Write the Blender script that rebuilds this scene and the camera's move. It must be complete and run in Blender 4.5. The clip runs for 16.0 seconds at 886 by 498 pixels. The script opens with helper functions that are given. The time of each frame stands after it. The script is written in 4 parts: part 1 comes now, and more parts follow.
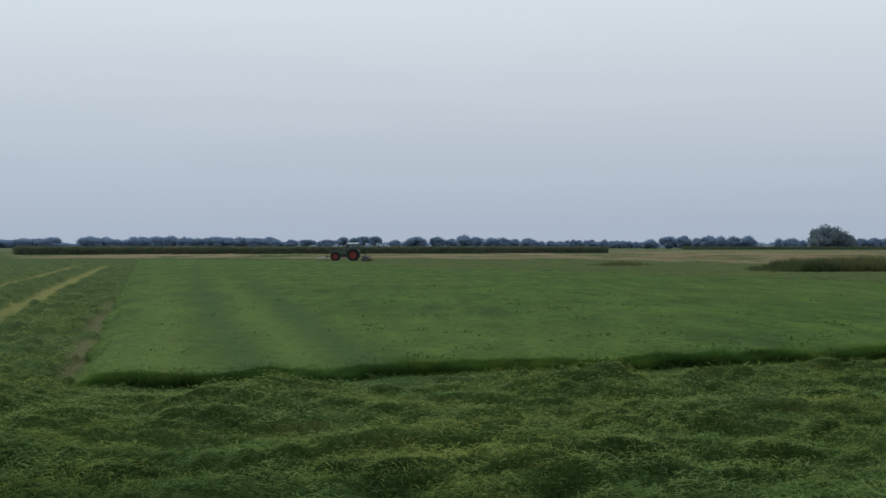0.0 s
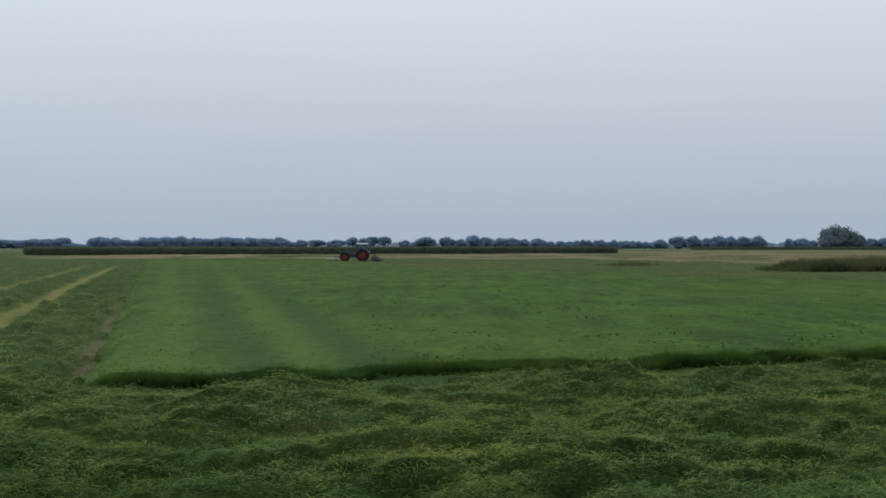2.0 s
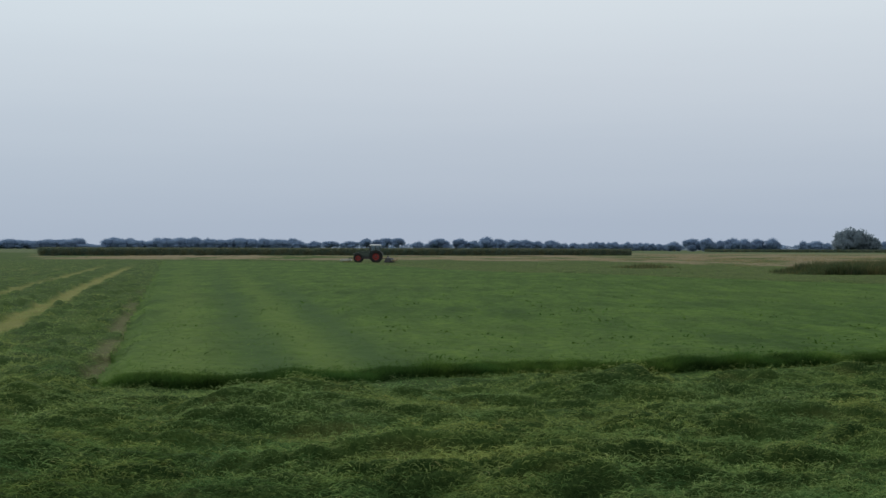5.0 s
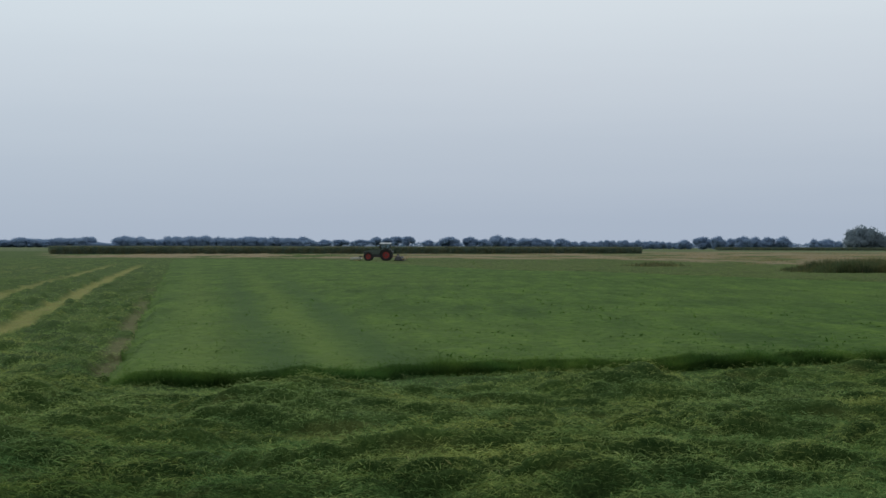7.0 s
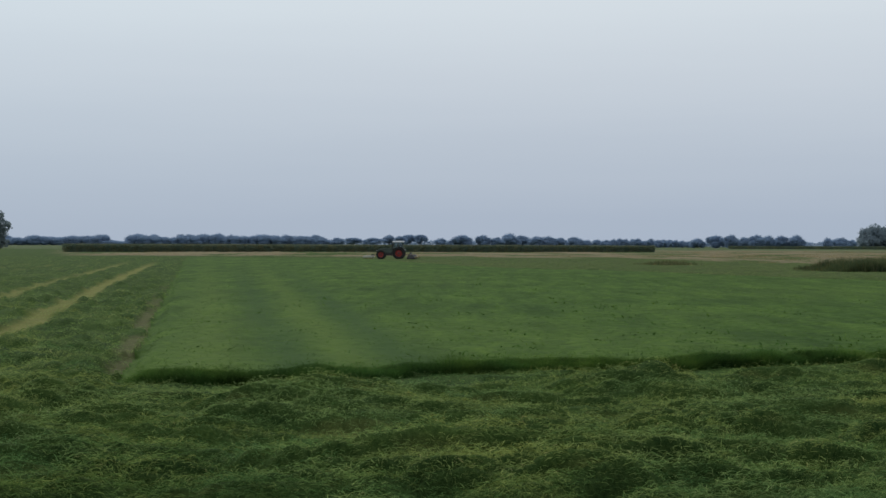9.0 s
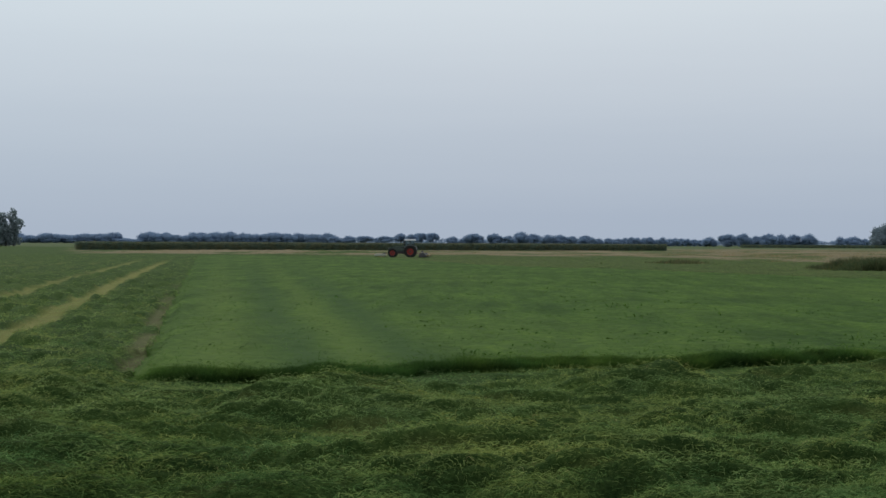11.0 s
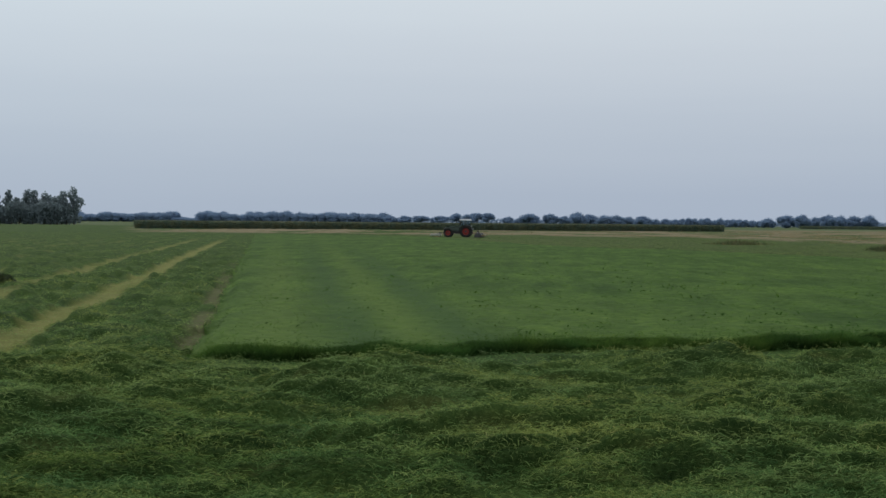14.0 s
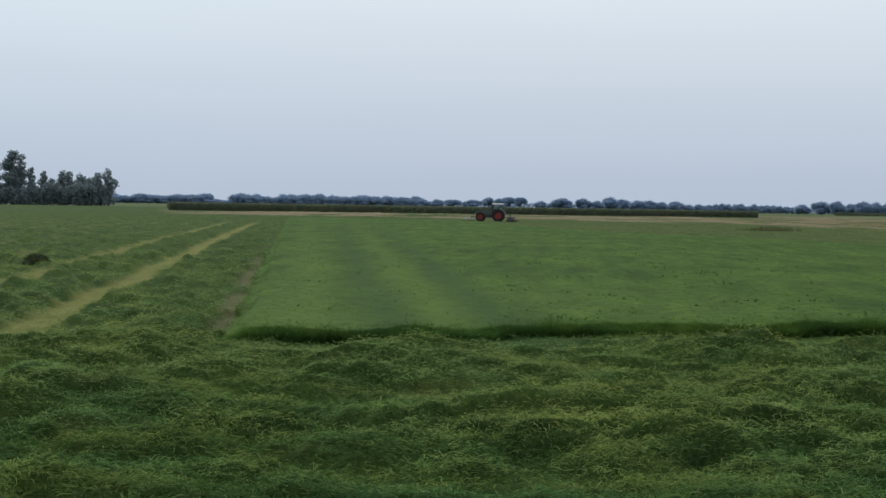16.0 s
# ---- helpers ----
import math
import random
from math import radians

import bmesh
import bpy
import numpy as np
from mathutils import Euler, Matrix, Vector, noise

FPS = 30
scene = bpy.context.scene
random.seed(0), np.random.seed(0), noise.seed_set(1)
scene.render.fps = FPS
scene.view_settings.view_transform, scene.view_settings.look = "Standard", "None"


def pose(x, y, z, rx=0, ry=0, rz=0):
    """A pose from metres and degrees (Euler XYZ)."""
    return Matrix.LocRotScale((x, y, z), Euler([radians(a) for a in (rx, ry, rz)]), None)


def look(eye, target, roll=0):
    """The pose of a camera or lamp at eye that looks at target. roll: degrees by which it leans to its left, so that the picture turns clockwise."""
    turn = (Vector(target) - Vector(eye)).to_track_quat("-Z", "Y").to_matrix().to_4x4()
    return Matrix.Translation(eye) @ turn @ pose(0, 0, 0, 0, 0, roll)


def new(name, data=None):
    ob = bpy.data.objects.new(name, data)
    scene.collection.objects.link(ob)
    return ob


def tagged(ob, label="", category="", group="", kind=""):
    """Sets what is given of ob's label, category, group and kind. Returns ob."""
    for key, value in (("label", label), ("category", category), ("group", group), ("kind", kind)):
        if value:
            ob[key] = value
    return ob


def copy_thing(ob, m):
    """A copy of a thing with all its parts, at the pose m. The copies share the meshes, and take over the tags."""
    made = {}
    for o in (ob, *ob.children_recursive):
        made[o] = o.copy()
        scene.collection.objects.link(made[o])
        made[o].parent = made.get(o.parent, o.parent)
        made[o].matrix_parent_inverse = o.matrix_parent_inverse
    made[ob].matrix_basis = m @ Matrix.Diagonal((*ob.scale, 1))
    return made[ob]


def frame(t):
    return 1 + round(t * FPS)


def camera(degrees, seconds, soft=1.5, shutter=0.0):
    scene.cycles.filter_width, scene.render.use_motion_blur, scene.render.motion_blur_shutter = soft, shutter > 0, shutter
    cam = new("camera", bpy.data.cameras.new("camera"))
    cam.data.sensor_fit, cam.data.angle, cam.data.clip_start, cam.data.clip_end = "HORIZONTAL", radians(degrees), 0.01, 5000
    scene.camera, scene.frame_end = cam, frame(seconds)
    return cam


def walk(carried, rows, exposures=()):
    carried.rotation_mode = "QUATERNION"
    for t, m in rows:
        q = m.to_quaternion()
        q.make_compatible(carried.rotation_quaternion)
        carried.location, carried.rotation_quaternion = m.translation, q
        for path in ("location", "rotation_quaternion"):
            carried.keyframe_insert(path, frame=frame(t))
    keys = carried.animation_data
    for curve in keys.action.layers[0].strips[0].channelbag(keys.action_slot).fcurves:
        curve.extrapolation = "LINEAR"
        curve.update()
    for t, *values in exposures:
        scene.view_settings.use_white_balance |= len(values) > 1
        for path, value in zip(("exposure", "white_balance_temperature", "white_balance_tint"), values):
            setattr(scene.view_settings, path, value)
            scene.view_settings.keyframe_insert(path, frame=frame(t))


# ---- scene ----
# ---------------------------------------------------------------- camera and its turn
EYE = 2.4
cam = camera(36.0, 16.0, soft=1.5)
ROWS = [
    (0.0, 89.893, 0.000, -0.000),
    (0.5, 89.895, 0.010, 0.087),
    (1.0, 89.895, 0.009, 0.185),
    (1.5, 89.896, 0.031, 0.293),
    (2.0, 89.904, 0.025, 0.395),
    (2.5, 89.918, -0.027, 0.495),
    (3.0, 89.940, -0.112, 0.593),
    (3.5, 89.963, -0.159, 0.682),
    (4.0, 89.975, -0.166, 0.783),
    (6.5, 89.931, -0.128, 1.252),
    (7.0, 89.899, -0.115, 1.386),
    (7.5, 89.868, -0.071, 1.518),
    (8.0, 89.852, -0.065, 1.651),
    (8.5, 89.832, -0.119, 1.783),
    (9.0, 89.827, -0.190, 1.915),
    (11.5, 89.713, -0.257, 2.607),
    (12.0, 89.648, -0.248, 2.899),
    (12.5, 89.526, -0.267, 3.316),
    (13.0, 89.361, -0.297, 3.789),
    (13.5, 89.150, -0.384, 4.265),
    (14.0, 88.898, -0.496, 4.739),
    (14.5, 88.619, -0.598, 5.214),
    (15.0, 88.345, -0.713, 5.642),
    (15.5, 88.204, -0.838, 5.938),
    (16.0, 88.203, -0.898, 6.096),
]
walk(cam, [(t, pose(0, 0, EYE, rx, ry, rz)) for t, rx, ry, rz in ROWS],
     exposures=[(0, 0.0), (9.0, -0.01), (12.0, -0.04), (13.3, -0.03), (14.5, 0.0), (15.0, 0.07), (15.5, 0.17), (16.0, 0.2)])

# ---------------------------------------------------------------- world: hazy, overcast evening sky
world = bpy.data.worlds.new("sky")
scene.world = world
world.use_nodes = True
wt = world.node_tree
wt.nodes.clear()


def srgb(r, g, b):
    """Linear colour from 0..255 display values."""
    return tuple(((c / 255) / 12.92 if c / 255 <= 0.04045 else ((c / 255 + 0.055) / 1.055) ** 2.4) for c in (r, g, b)) + (1.0,)


def node(tree, kind, **values):
    n = tree.nodes.new(kind)
    for k, v in values.items():
        n.inputs[k.replace("_", " ")].default_value = v
    return n


def ramp(tree, stops, fac=None):
    r = tree.nodes.new("ShaderNodeValToRGB")
    els = r.color_ramp.elements
    while len(els) < len(stops):
        els.new(0.5)
    for e, (p, c) in zip(els, stops):
        e.position = p
        e.color = c if len(c) == 4 else (*c, 1)
    if fac is not None:
        tree.links.new(fac, r.inputs[0])
    return r


w_co = wt.nodes.new("ShaderNodeTexCoord")
w_sep = wt.nodes.new("ShaderNodeSeparateXYZ")
wt.links.new(w_co.outputs["Generated"], w_sep.inputs[0])
# thin cloud streaks lift or lower the gradient a little
w_map = wt.nodes.new("ShaderNodeMapping")
w_map.inputs["Scale"].default_value = (1.6, 1.6, 22.0)
wt.links.new(w_co.outputs["Generated"], w_map.inputs[0])
w_noise = node(wt, "ShaderNodeTexNoise", Scale=1.6, Detail=4.0, Roughness=0.5)
wt.links.new(w_map.outputs[0], w_noise.inputs["Vector"])
w_off = wt.nodes.new("ShaderNodeMath")
w_off.operation = "MULTIPLY_ADD"
wt.links.new(w_noise.outputs["Fac"], w_off.inputs[0])
w_off.inputs[1].default_value = 0.024
wt.links.new(w_sep.outputs["Z"], w_off.inputs[2])
sky_stops = [(0.0, srgb(166, 180, 199)), (0.03, srgb(169, 182, 200)), (0.075, srgb(182, 193, 207)), (0.13, srgb(199, 208, 218)),
             (0.19, srgb(213, 222, 229)), (0.40, srgb(226, 231, 235)), (1.0, srgb(214, 221, 229))]
w_grad = ramp(wt, sky_stops, w_off.outputs[0])
w_sky = wt.nodes.new("ShaderNodeTexSky")
w_sky.sky_type = "NISHITA"
w_sky.sun_disc = False
w_sky.sun_elevation, w_sky.sun_rotation = radians(34), radians(-34)
w_mul = wt.nodes.new("ShaderNodeMixRGB")
w_mul.blend_type = "MULTIPLY"
w_mul.inputs[0].default_value = 1.0
w_mul.inputs[2].default_value = (0.1, 0.1, 0.1, 1)
wt.links.new(w_sky.outputs[0], w_mul.inputs[1])
w_mix = wt.nodes.new("ShaderNodeMixRGB")
w_mix.inputs[0].default_value = 0.02
w_side = ramp(wt, [(0.35, (0.97, 0.995, 1.005)), (0.75, (1.0, 1.0, 1.0))])
w_x = wt.nodes.new("ShaderNodeMath")
w_x.operation = "ADD"
w_x.inputs[1].default_value = 0.75
wt.links.new(w_sep.outputs["X"], w_x.inputs[0])
wt.links.new(w_x.outputs[0], w_side.inputs[0])
w_tint = wt.nodes.new("ShaderNodeMixRGB")
w_tint.blend_type = "MULTIPLY"
w_tint.inputs[0].default_value = 1.0
wt.links.new(w_grad.outputs[0], w_tint.inputs[1])
wt.links.new(w_side.outputs[0], w_tint.inputs[2])
wt.links.new(w_tint.outputs[0], w_mix.inputs[1])
wt.links.new(w_mul.outputs[0], w_mix.inputs[2])
w_bg = wt.nodes.new("ShaderNodeBackground")
w_bg.inputs["Strength"].default_value = 1.0
wt.links.new(w_mix.outputs[0], w_bg.inputs["Color"])
w_out = wt.nodes.new("ShaderNodeOutputWorld")
wt.links.new(w_bg.outputs[0], w_out.inputs["Surface"])

# a weak sun veiled by cloud, high ahead and to the left
sun = new("sun", bpy.data.lights.new("sun", "SUN"))
sun.data.energy, sun.data.angle, sun.data.color = 1.5, radians(14), (1.0, 0.95, 0.86)
sun.matrix_world = look((-60, 90, 72), (0, 0, 0))


# ---------------------------------------------------------------- materials
def material(name, rough=0.8, spec=0.25):
    m = bpy.data.materials.new(name)
    m.use_nodes = True
    t = m.node_tree
    b = t.nodes["Principled BSDF"]
    b.inputs["Roughness"].default_value = rough
    b.inputs["Specular IOR Level"].default_value = spec
    return m, t, b


def object_noise(t, scale, detail=4.0, stretch=(1, 1, 1), rough=0.55):
    co = t.nodes.new("ShaderNodeTexCoord")
    mp = t.nodes.new("ShaderNodeMapping")
    mp.inputs["Scale"].default_value = stretch
    t.links.new(co.outputs["Object"], mp.inputs[0])
    n = node(t, "ShaderNodeTexNoise", Scale=scale, Detail=detail, Roughness=rough)
    t.links.new(mp.outputs[0], n.inputs["Vector"])
    return n.outputs["Fac"]


def mix(t, fac, a, b, blend="MIX"):
    m = t.nodes.new("ShaderNodeMixRGB")
    m.blend_type = blend
    for i, v in enumerate((fac, a, b)):
        if isinstance(v, (int, float)):
            m.inputs[i].default_value = v
        elif isinstance(v, tuple):
            m.inputs[i].default_value = v if len(v) == 4 else (*v, 1)
        else:
            t.links.new(v, m.inputs[i])
    return m.outputs[0]


def attribute(t, name):
    a = t.nodes.new("ShaderNodeAttribute")
    a.attribute_name = name
    return a.outputs["Fac"]


def bump(t, b, height, strength, distance):
    n = node(t, "ShaderNodeBump", Strength=strength, Distance=distance)
    t.links.new(height, n.inputs["Height"])
    t.links.new(n.outputs[0], b.inputs["Normal"])


def grass_surface(name, dark, mid, light, straw, soil, big, patch, small, stretch=(0.75, 1.0, 1.0)):
    """Turf with patches at two scales; 'dry' turns it to stubble, 'bare' to soil, in standing grass to pale and dark
    lanes.
    """
    m, t, b = material(name, 0.95, 0.03)
    n1, n2 = object_noise(t, big, 3.0), object_noise(t, small, 5.0, rough=0.7)
    base = ramp(t, [(0.25, dark), (0.5, mid), (0.75, light)], n2).outputs[0]
    tone = ramp(t, [(0.3, (0.78, 0.8, 0.8)), (0.7, (1.2, 1.15, 1.0))], n1).outputs[0]
    col = mix(t, 1.0, base, tone, "MULTIPLY")
    clumps = ramp(t, [(0.32, (0.70, 0.75, 0.78)), (0.5, (1.0, 1.0, 1.0)), (0.68, (1.32, 1.25, 1.15))], object_noise(t, patch, 4.0, stretch, 0.6)).outputs[0]
    col = mix(t, 1.0, col, clumps, "MULTIPLY")
    straws = ramp(t, [(0.3, tuple(0.75 * c for c in straw)), (0.7, straw)], n2).outputs[0]
    col = mix(t, attribute(t, "dry"), col, straws)
    col = mix(t, attribute(t, "bare"), col, soil)
    tan = ramp(t, [(0.3, (0.085, 0.10, 0.05)), (0.5, (0.17, 0.145, 0.09)), (0.72, (0.26, 0.19, 0.125))], n2).outputs[0]
    col = mix(t, attribute(t, "tan"), col, tan)
    t.links.new(col, b.inputs["Base Color"])
    bump(t, b, n2, 0.6, 0.05)
    return m


def thin(t, b, colour, share):
    """Lets light pass through a thin leaf."""
    tr = t.nodes.new("ShaderNodeBsdfTranslucent")
    t.links.new(colour, tr.inputs["Color"])
    both = t.nodes.new("ShaderNodeMixShader")
    both.inputs[0].default_value = share
    t.links.new(b.outputs[0], both.inputs[1])
    t.links.new(tr.outputs[0], both.inputs[2])
    t.links.new(both.outputs[0], t.nodes["Material Output"].inputs["Surface"])


def blade_material(name, stops, share=0.45):
    m, t, b = material(name, 0.9, 0.02)
    col = ramp(t, stops, attribute(t, "tint")).outputs[0]
    n = object_noise(t, 0.9, 3.0)
    tone = ramp(t, [(0.3, (0.75, 0.78, 0.75)), (0.7, (1.25, 1.2, 1.1))], n).outputs[0]
    col = mix(t, 1.0, col, tone, "MULTIPLY")
    hue = ramp(t, [(0.36, (0.84, 1.0, 1.12)), (0.64, (1.13, 1.02, 0.86))], object_noise(t, 0.55, 4.0, (0.7, 1.5, 1.0))).outputs[0]
    col = mix(t, 1.0, col, hue, "MULTIPLY")
    t.links.new(col, b.inputs["Base Color"])
    thin(t, b, col, share)
    return m


def leaf_material(name, dark, light, scale):
    m, t, b = material(name, 0.9, 0.03)
    n = object_noise(t, scale, 3.0)
    g = t.nodes.new("ShaderNodeNewGeometry")
    col = ramp(t, [(0.3, dark), (0.7, light)], n).outputs[0]
    isl = ramp(t, [(0.0, (0.93, 0.93, 0.93)), (1.0, (1.07, 1.07, 1.06))], g.outputs["Random Per Island"]).outputs[0]
    col = mix(t, 1.0, col, isl, "MULTIPLY")
    t.links.new(col, b.inputs["Base Color"])
    thin(t, b, col, 0.5)
    return m


def plain(name, colour, rough=0.5, metal=0.0, grain=0.15, scale=3.0):
    m, t, b = material(name, rough)
    b.inputs["Metallic"].default_value = metal
    n = object_noise(t, scale, 5.0)
    lo, hi = tuple(c * (1 - grain) for c in colour), tuple(min(1, c * (1 + grain)) for c in colour)
    t.links.new(ramp(t, [(0.3, lo), (0.7, hi)], n).outputs[0], b.inputs["Base Color"])
    return m


MOWN = grass_surface("mown_grass", (0.015, 0.034, 0.011), (0.042, 0.076, 0.023), (0.085, 0.13, 0.04), (0.182, 0.188, 0.062), (0.1, 0.1, 0.05), 0.35, 1.3, 20.0)
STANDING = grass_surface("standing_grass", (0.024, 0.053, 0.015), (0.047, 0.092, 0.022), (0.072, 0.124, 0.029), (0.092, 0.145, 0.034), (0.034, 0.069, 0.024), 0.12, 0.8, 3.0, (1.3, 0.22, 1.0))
GROUND = grass_surface("meadow_ground", (0.055, 0.082, 0.042), (0.075, 0.104, 0.052), (0.095, 0.122, 0.062), (0.27, 0.23, 0.125), (0.1, 0.08, 0.05), 0.012, 0.03, 0.08)
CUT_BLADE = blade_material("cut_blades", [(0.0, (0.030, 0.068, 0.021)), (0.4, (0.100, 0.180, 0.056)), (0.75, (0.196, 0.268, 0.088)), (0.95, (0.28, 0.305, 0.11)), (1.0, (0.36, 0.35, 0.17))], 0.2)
GROW_BLADE = blade_material("growing_blades", [(0.0, (0.022, 0.052, 0.016)), (0.5, (0.055, 0.110, 0.026)), (0.9, (0.090, 0.165, 0.034)), (1.0, (0.125, 0.190, 0.048))], 0.45)
DRY_BLADE = blade_material("dry_blades", [(0.0, (0.08, 0.1, 0.04)), (0.4, (0.19, 0.165, 0.09)), (1.0, (0.34, 0.28, 0.17))])
REED_BLADE = blade_material("reed_blades", [(0.0, (0.05, 0.075, 0.036)), (0.5, (0.085, 0.105, 0.052)), (1.0, (0.2, 0.16, 0.095))])
MAIZE = blade_material("maize_leaves", [(0.0, (0.082, 0.110, 0.082)), (0.6, (0.145, 0.174, 0.124)), (1.0, (0.22, 0.215, 0.15))])
# the blue of distant haze is put into this leaf colour
FAR_HAZE_LEAF = leaf_material("far_hazed_leaves", (0.205, 0.295, 0.43), (0.23, 0.32, 0.455), 0.15)
# nearer trees: foliage green with a milder haze blue mixed into the colour
MID_HAZE_LEAF = leaf_material("mid_hazed_leaves", (0.17, 0.225, 0.265), (0.21, 0.265, 0.295), 0.2)
NEAR_HAZE_LEAF = leaf_material("near_hazed_leaves", (0.18, 0.23, 0.25), (0.23, 0.28, 0.29), 0.3)
BARK = plain("bark", (0.09, 0.08, 0.07), 0.9)


# ---------------------------------------------------------------- mesh helpers
def raw_mesh(name, verts, quads=None, tris=None, floats=None, smooth=False):
    """A mesh from arrays of vertices, quads and triangles, with point attributes."""
    verts = np.asarray(verts, np.float32)
    quads = np.zeros((0, 4), np.int32) if quads is None else np.asarray(quads, np.int32)
    tris = np.zeros((0, 3), np.int32) if tris is None else np.asarray(tris, np.int32)
    me = bpy.data.meshes.new(name)
    me.vertices.add(len(verts))
    me.vertices.foreach_set("co", verts.ravel())
    loops = np.concatenate([quads.ravel(), tris.ravel()])
    me.loops.add(len(loops))
    me.loops.foreach_set("vertex_index", loops)
    starts = np.concatenate([np.arange(len(quads)) * 4, len(quads) * 4 + np.arange(len(tris)) * 3]).astype(np.int32)
    me.polygons.add(len(starts))
    me.polygons.foreach_set("loop_start", starts)
    if smooth:
        me.polygons.foreach_set("use_smooth", np.ones(len(starts), bool))
    me.update(calc_edges=True)
    for key, values in (floats or {}).items():
        a = me.attributes.new(key, "FLOAT", "POINT")
        a.data.foreach_set("value", np.asarray(values, np.float32))
    return me


def lattice(i, j, seed):
    h = (i.astype(np.int64) * 374761393 + j.astype(np.int64) * 668265263 + seed * 1442695041) & 0xFFFFFFFF
    h = ((h ^ (h >> 13)) * 1274126177) & 0xFFFFFFFF
    return ((h ^ (h >> 16)) & 0xFFFF) / 65535.0


def value_noise(x, y, seed=0):
    """Smooth noise of 0..1 with one cell per unit."""
    x, y = np.asarray(x, float), np.asarray(y, float)
    i, j = np.floor(x), np.floor(y)
    fx, fy = x - i, y - j
    fx, fy = fx * fx * (3 - 2 * fx), fy * fy * (3 - 2 * fy)
    a, b = lattice(i, j, seed), lattice(i + 1, j, seed)
    c, d = lattice(i, j + 1, seed), lattice(i + 1, j + 1, seed)
    return (a * (1 - fx) + b * fx) * (1 - fy) + (c * (1 - fx) + d * fx) * fy


def fbm(x, y, seed=0, octaves=3):
    total, amp, norm = 0.0, 1.0, 0.0
    for k in range(octaves):
        total = total + amp * value_noise(x * 2.03 ** k + 17 * k, y * 2.03 ** k - 9 * k, seed + k)
        norm += amp
        amp *= 0.5
    return total / norm


def smooth(a, b, x):
    t = np.clip((x - a) / (b - a), 0, 1)
    return t * t * (3 - 2 * t)


def part(name, bm, mat, parent=None, label=""):
    """Links a bmesh as one mesh object, under its parent."""
    me = bpy.data.meshes.new(name)
    bm.to_mesh(me)
    bm.free()
    me.materials.append(mat)
    ob = new(name, me)
    ob.parent = parent
    return tagged(ob, label)


def thing(name, me, mat, label, category, kind="", group=""):
    me.materials.append(mat)
    return tagged(new(name, me), label, category, group, kind)


rng = np.random.default_rng(7)

# ---------------------------------------------------------------- the field's plan
# corner of the uncut grass, and the field's own axes: u along its near edge, v along the swaths
CORNER = np.array([-6.26, 23.1])
TURN = radians(12.3)
CU, SU = math.cos(TURN), math.sin(TURN)


def to_uv(x, y):
    dx, dy = x - CORNER[0], y - CORNER[1]
    return dx * CU + dy * SU, -dx * SU + dy * CU


def to_xy(u, v):
    return CORNER[0] + u * CU - v * SU, CORNER[1] + u * SU + v * CU


FAR_X = [-90, -36, -17, -9.9, -2.5, 3.3, 10.4, 17.2, 22.4, 26.5, 60]
FAR_Y = [224, 217, 200, 168, 138, 124, 116, 101, 89, 83, 55]


def near_edge(u):
    return np.interp(u, [-1, 0, 1.85, 5.3, 7.35, 9, 12.3, 16.3, 40], [-0.25, -0.35, -0.85, 0.2, 0.9, 0.8, 1.1, 1.9, 5.6]) + 0.7 * (fbm(u * 0.7, u * 0 + 3.1, 5, 3) - 0.5) + 0.45 * (fbm(u * 2.4, u * 0 + 5.7, 6, 2) - 0.5)


def side_edge(v):
    return 0.35 * (fbm(v * 0.5, v * 0 + 8.3, 9, 3) - 0.5)


def inside(x, y):
    """How far (metres) a place lies within the uncut block; negative outside."""
    u, v = to_uv(x, y)
    return np.minimum(np.minimum(v - near_edge(u), u - side_edge(v)), 0.6 * (np.interp(x, FAR_X, FAR_Y) + 4 * (fbm(x * 0.2, y * 0.05, 31, 2) - 0.5) - y))


def spots(x, y, places):
    total = 0.0
    for px, py, a, b in places:
        u, v = to_uv(x - px + CORNER[0], y - py + CORNER[1])
        total = total + np.exp(-(u / a) ** 2 - (v / b) ** 2)
    return np.clip(total, 0, 1)


STUBBLE = [(-1.7, 16.8, 0.38, 0.22), (2.6, 18.4, 0.7, 0.2), (-4.6, 15.9, 0.4, 0.2), (6.2, 19.2, 0.6, 0.25), (-3.6, 16.3, 0.5, 0.15), (4.2, 19.6, 0.5, 0.2),
]


def stubble(x, y):
    """0..1: how much pale stubble shows between the cut grass."""
    u, v = to_uv(x, y)
    left = smooth(0.3, -0.6, u) * smooth(-1.5, 1.0, v)
    wob = 0.5 * (fbm(v * 0.12, u * 0.05, 41, 2) - 0.5)
    row = (u + wob + 3.58) / 3.38
    near = np.abs(row - np.round(row)) * 3.38
    k = -np.round(row)
    strip = smooth(0.62, 0.22, near + 0.25 * (fbm(u * 2.2, v * 0.9, 45, 3) - 0.5)) * (k >= 0)
    strength = np.where(k == 0, 1.0, np.where(k == 1, 0.85, 0.5)) * smooth(0.28, 0.5, fbm(v * 0.16 + 3 * k, u * 0.2, 43, 3) + np.where(k == 0, 0.3, np.where(k == 1, 0.08, -0.12)))
    lines = left * strip * strength * (0.55 + 0.6 * fbm(u * 2.5, v * 0.7, 49, 3)) * smooth(170, 110, v)
    front = spots(x, y, STUBBLE) * (0.2 + 0.8 * fbm(u * 3, v * 7, 47, 2)) * (1 - left)
    flecks = smooth(0.62, 0.8, fbm(u * 1.1, v * 4.0, 51, 3)) * 0.25
    return np.clip(lines + front + flecks * (1 - 0.6 * left), 0, 1)


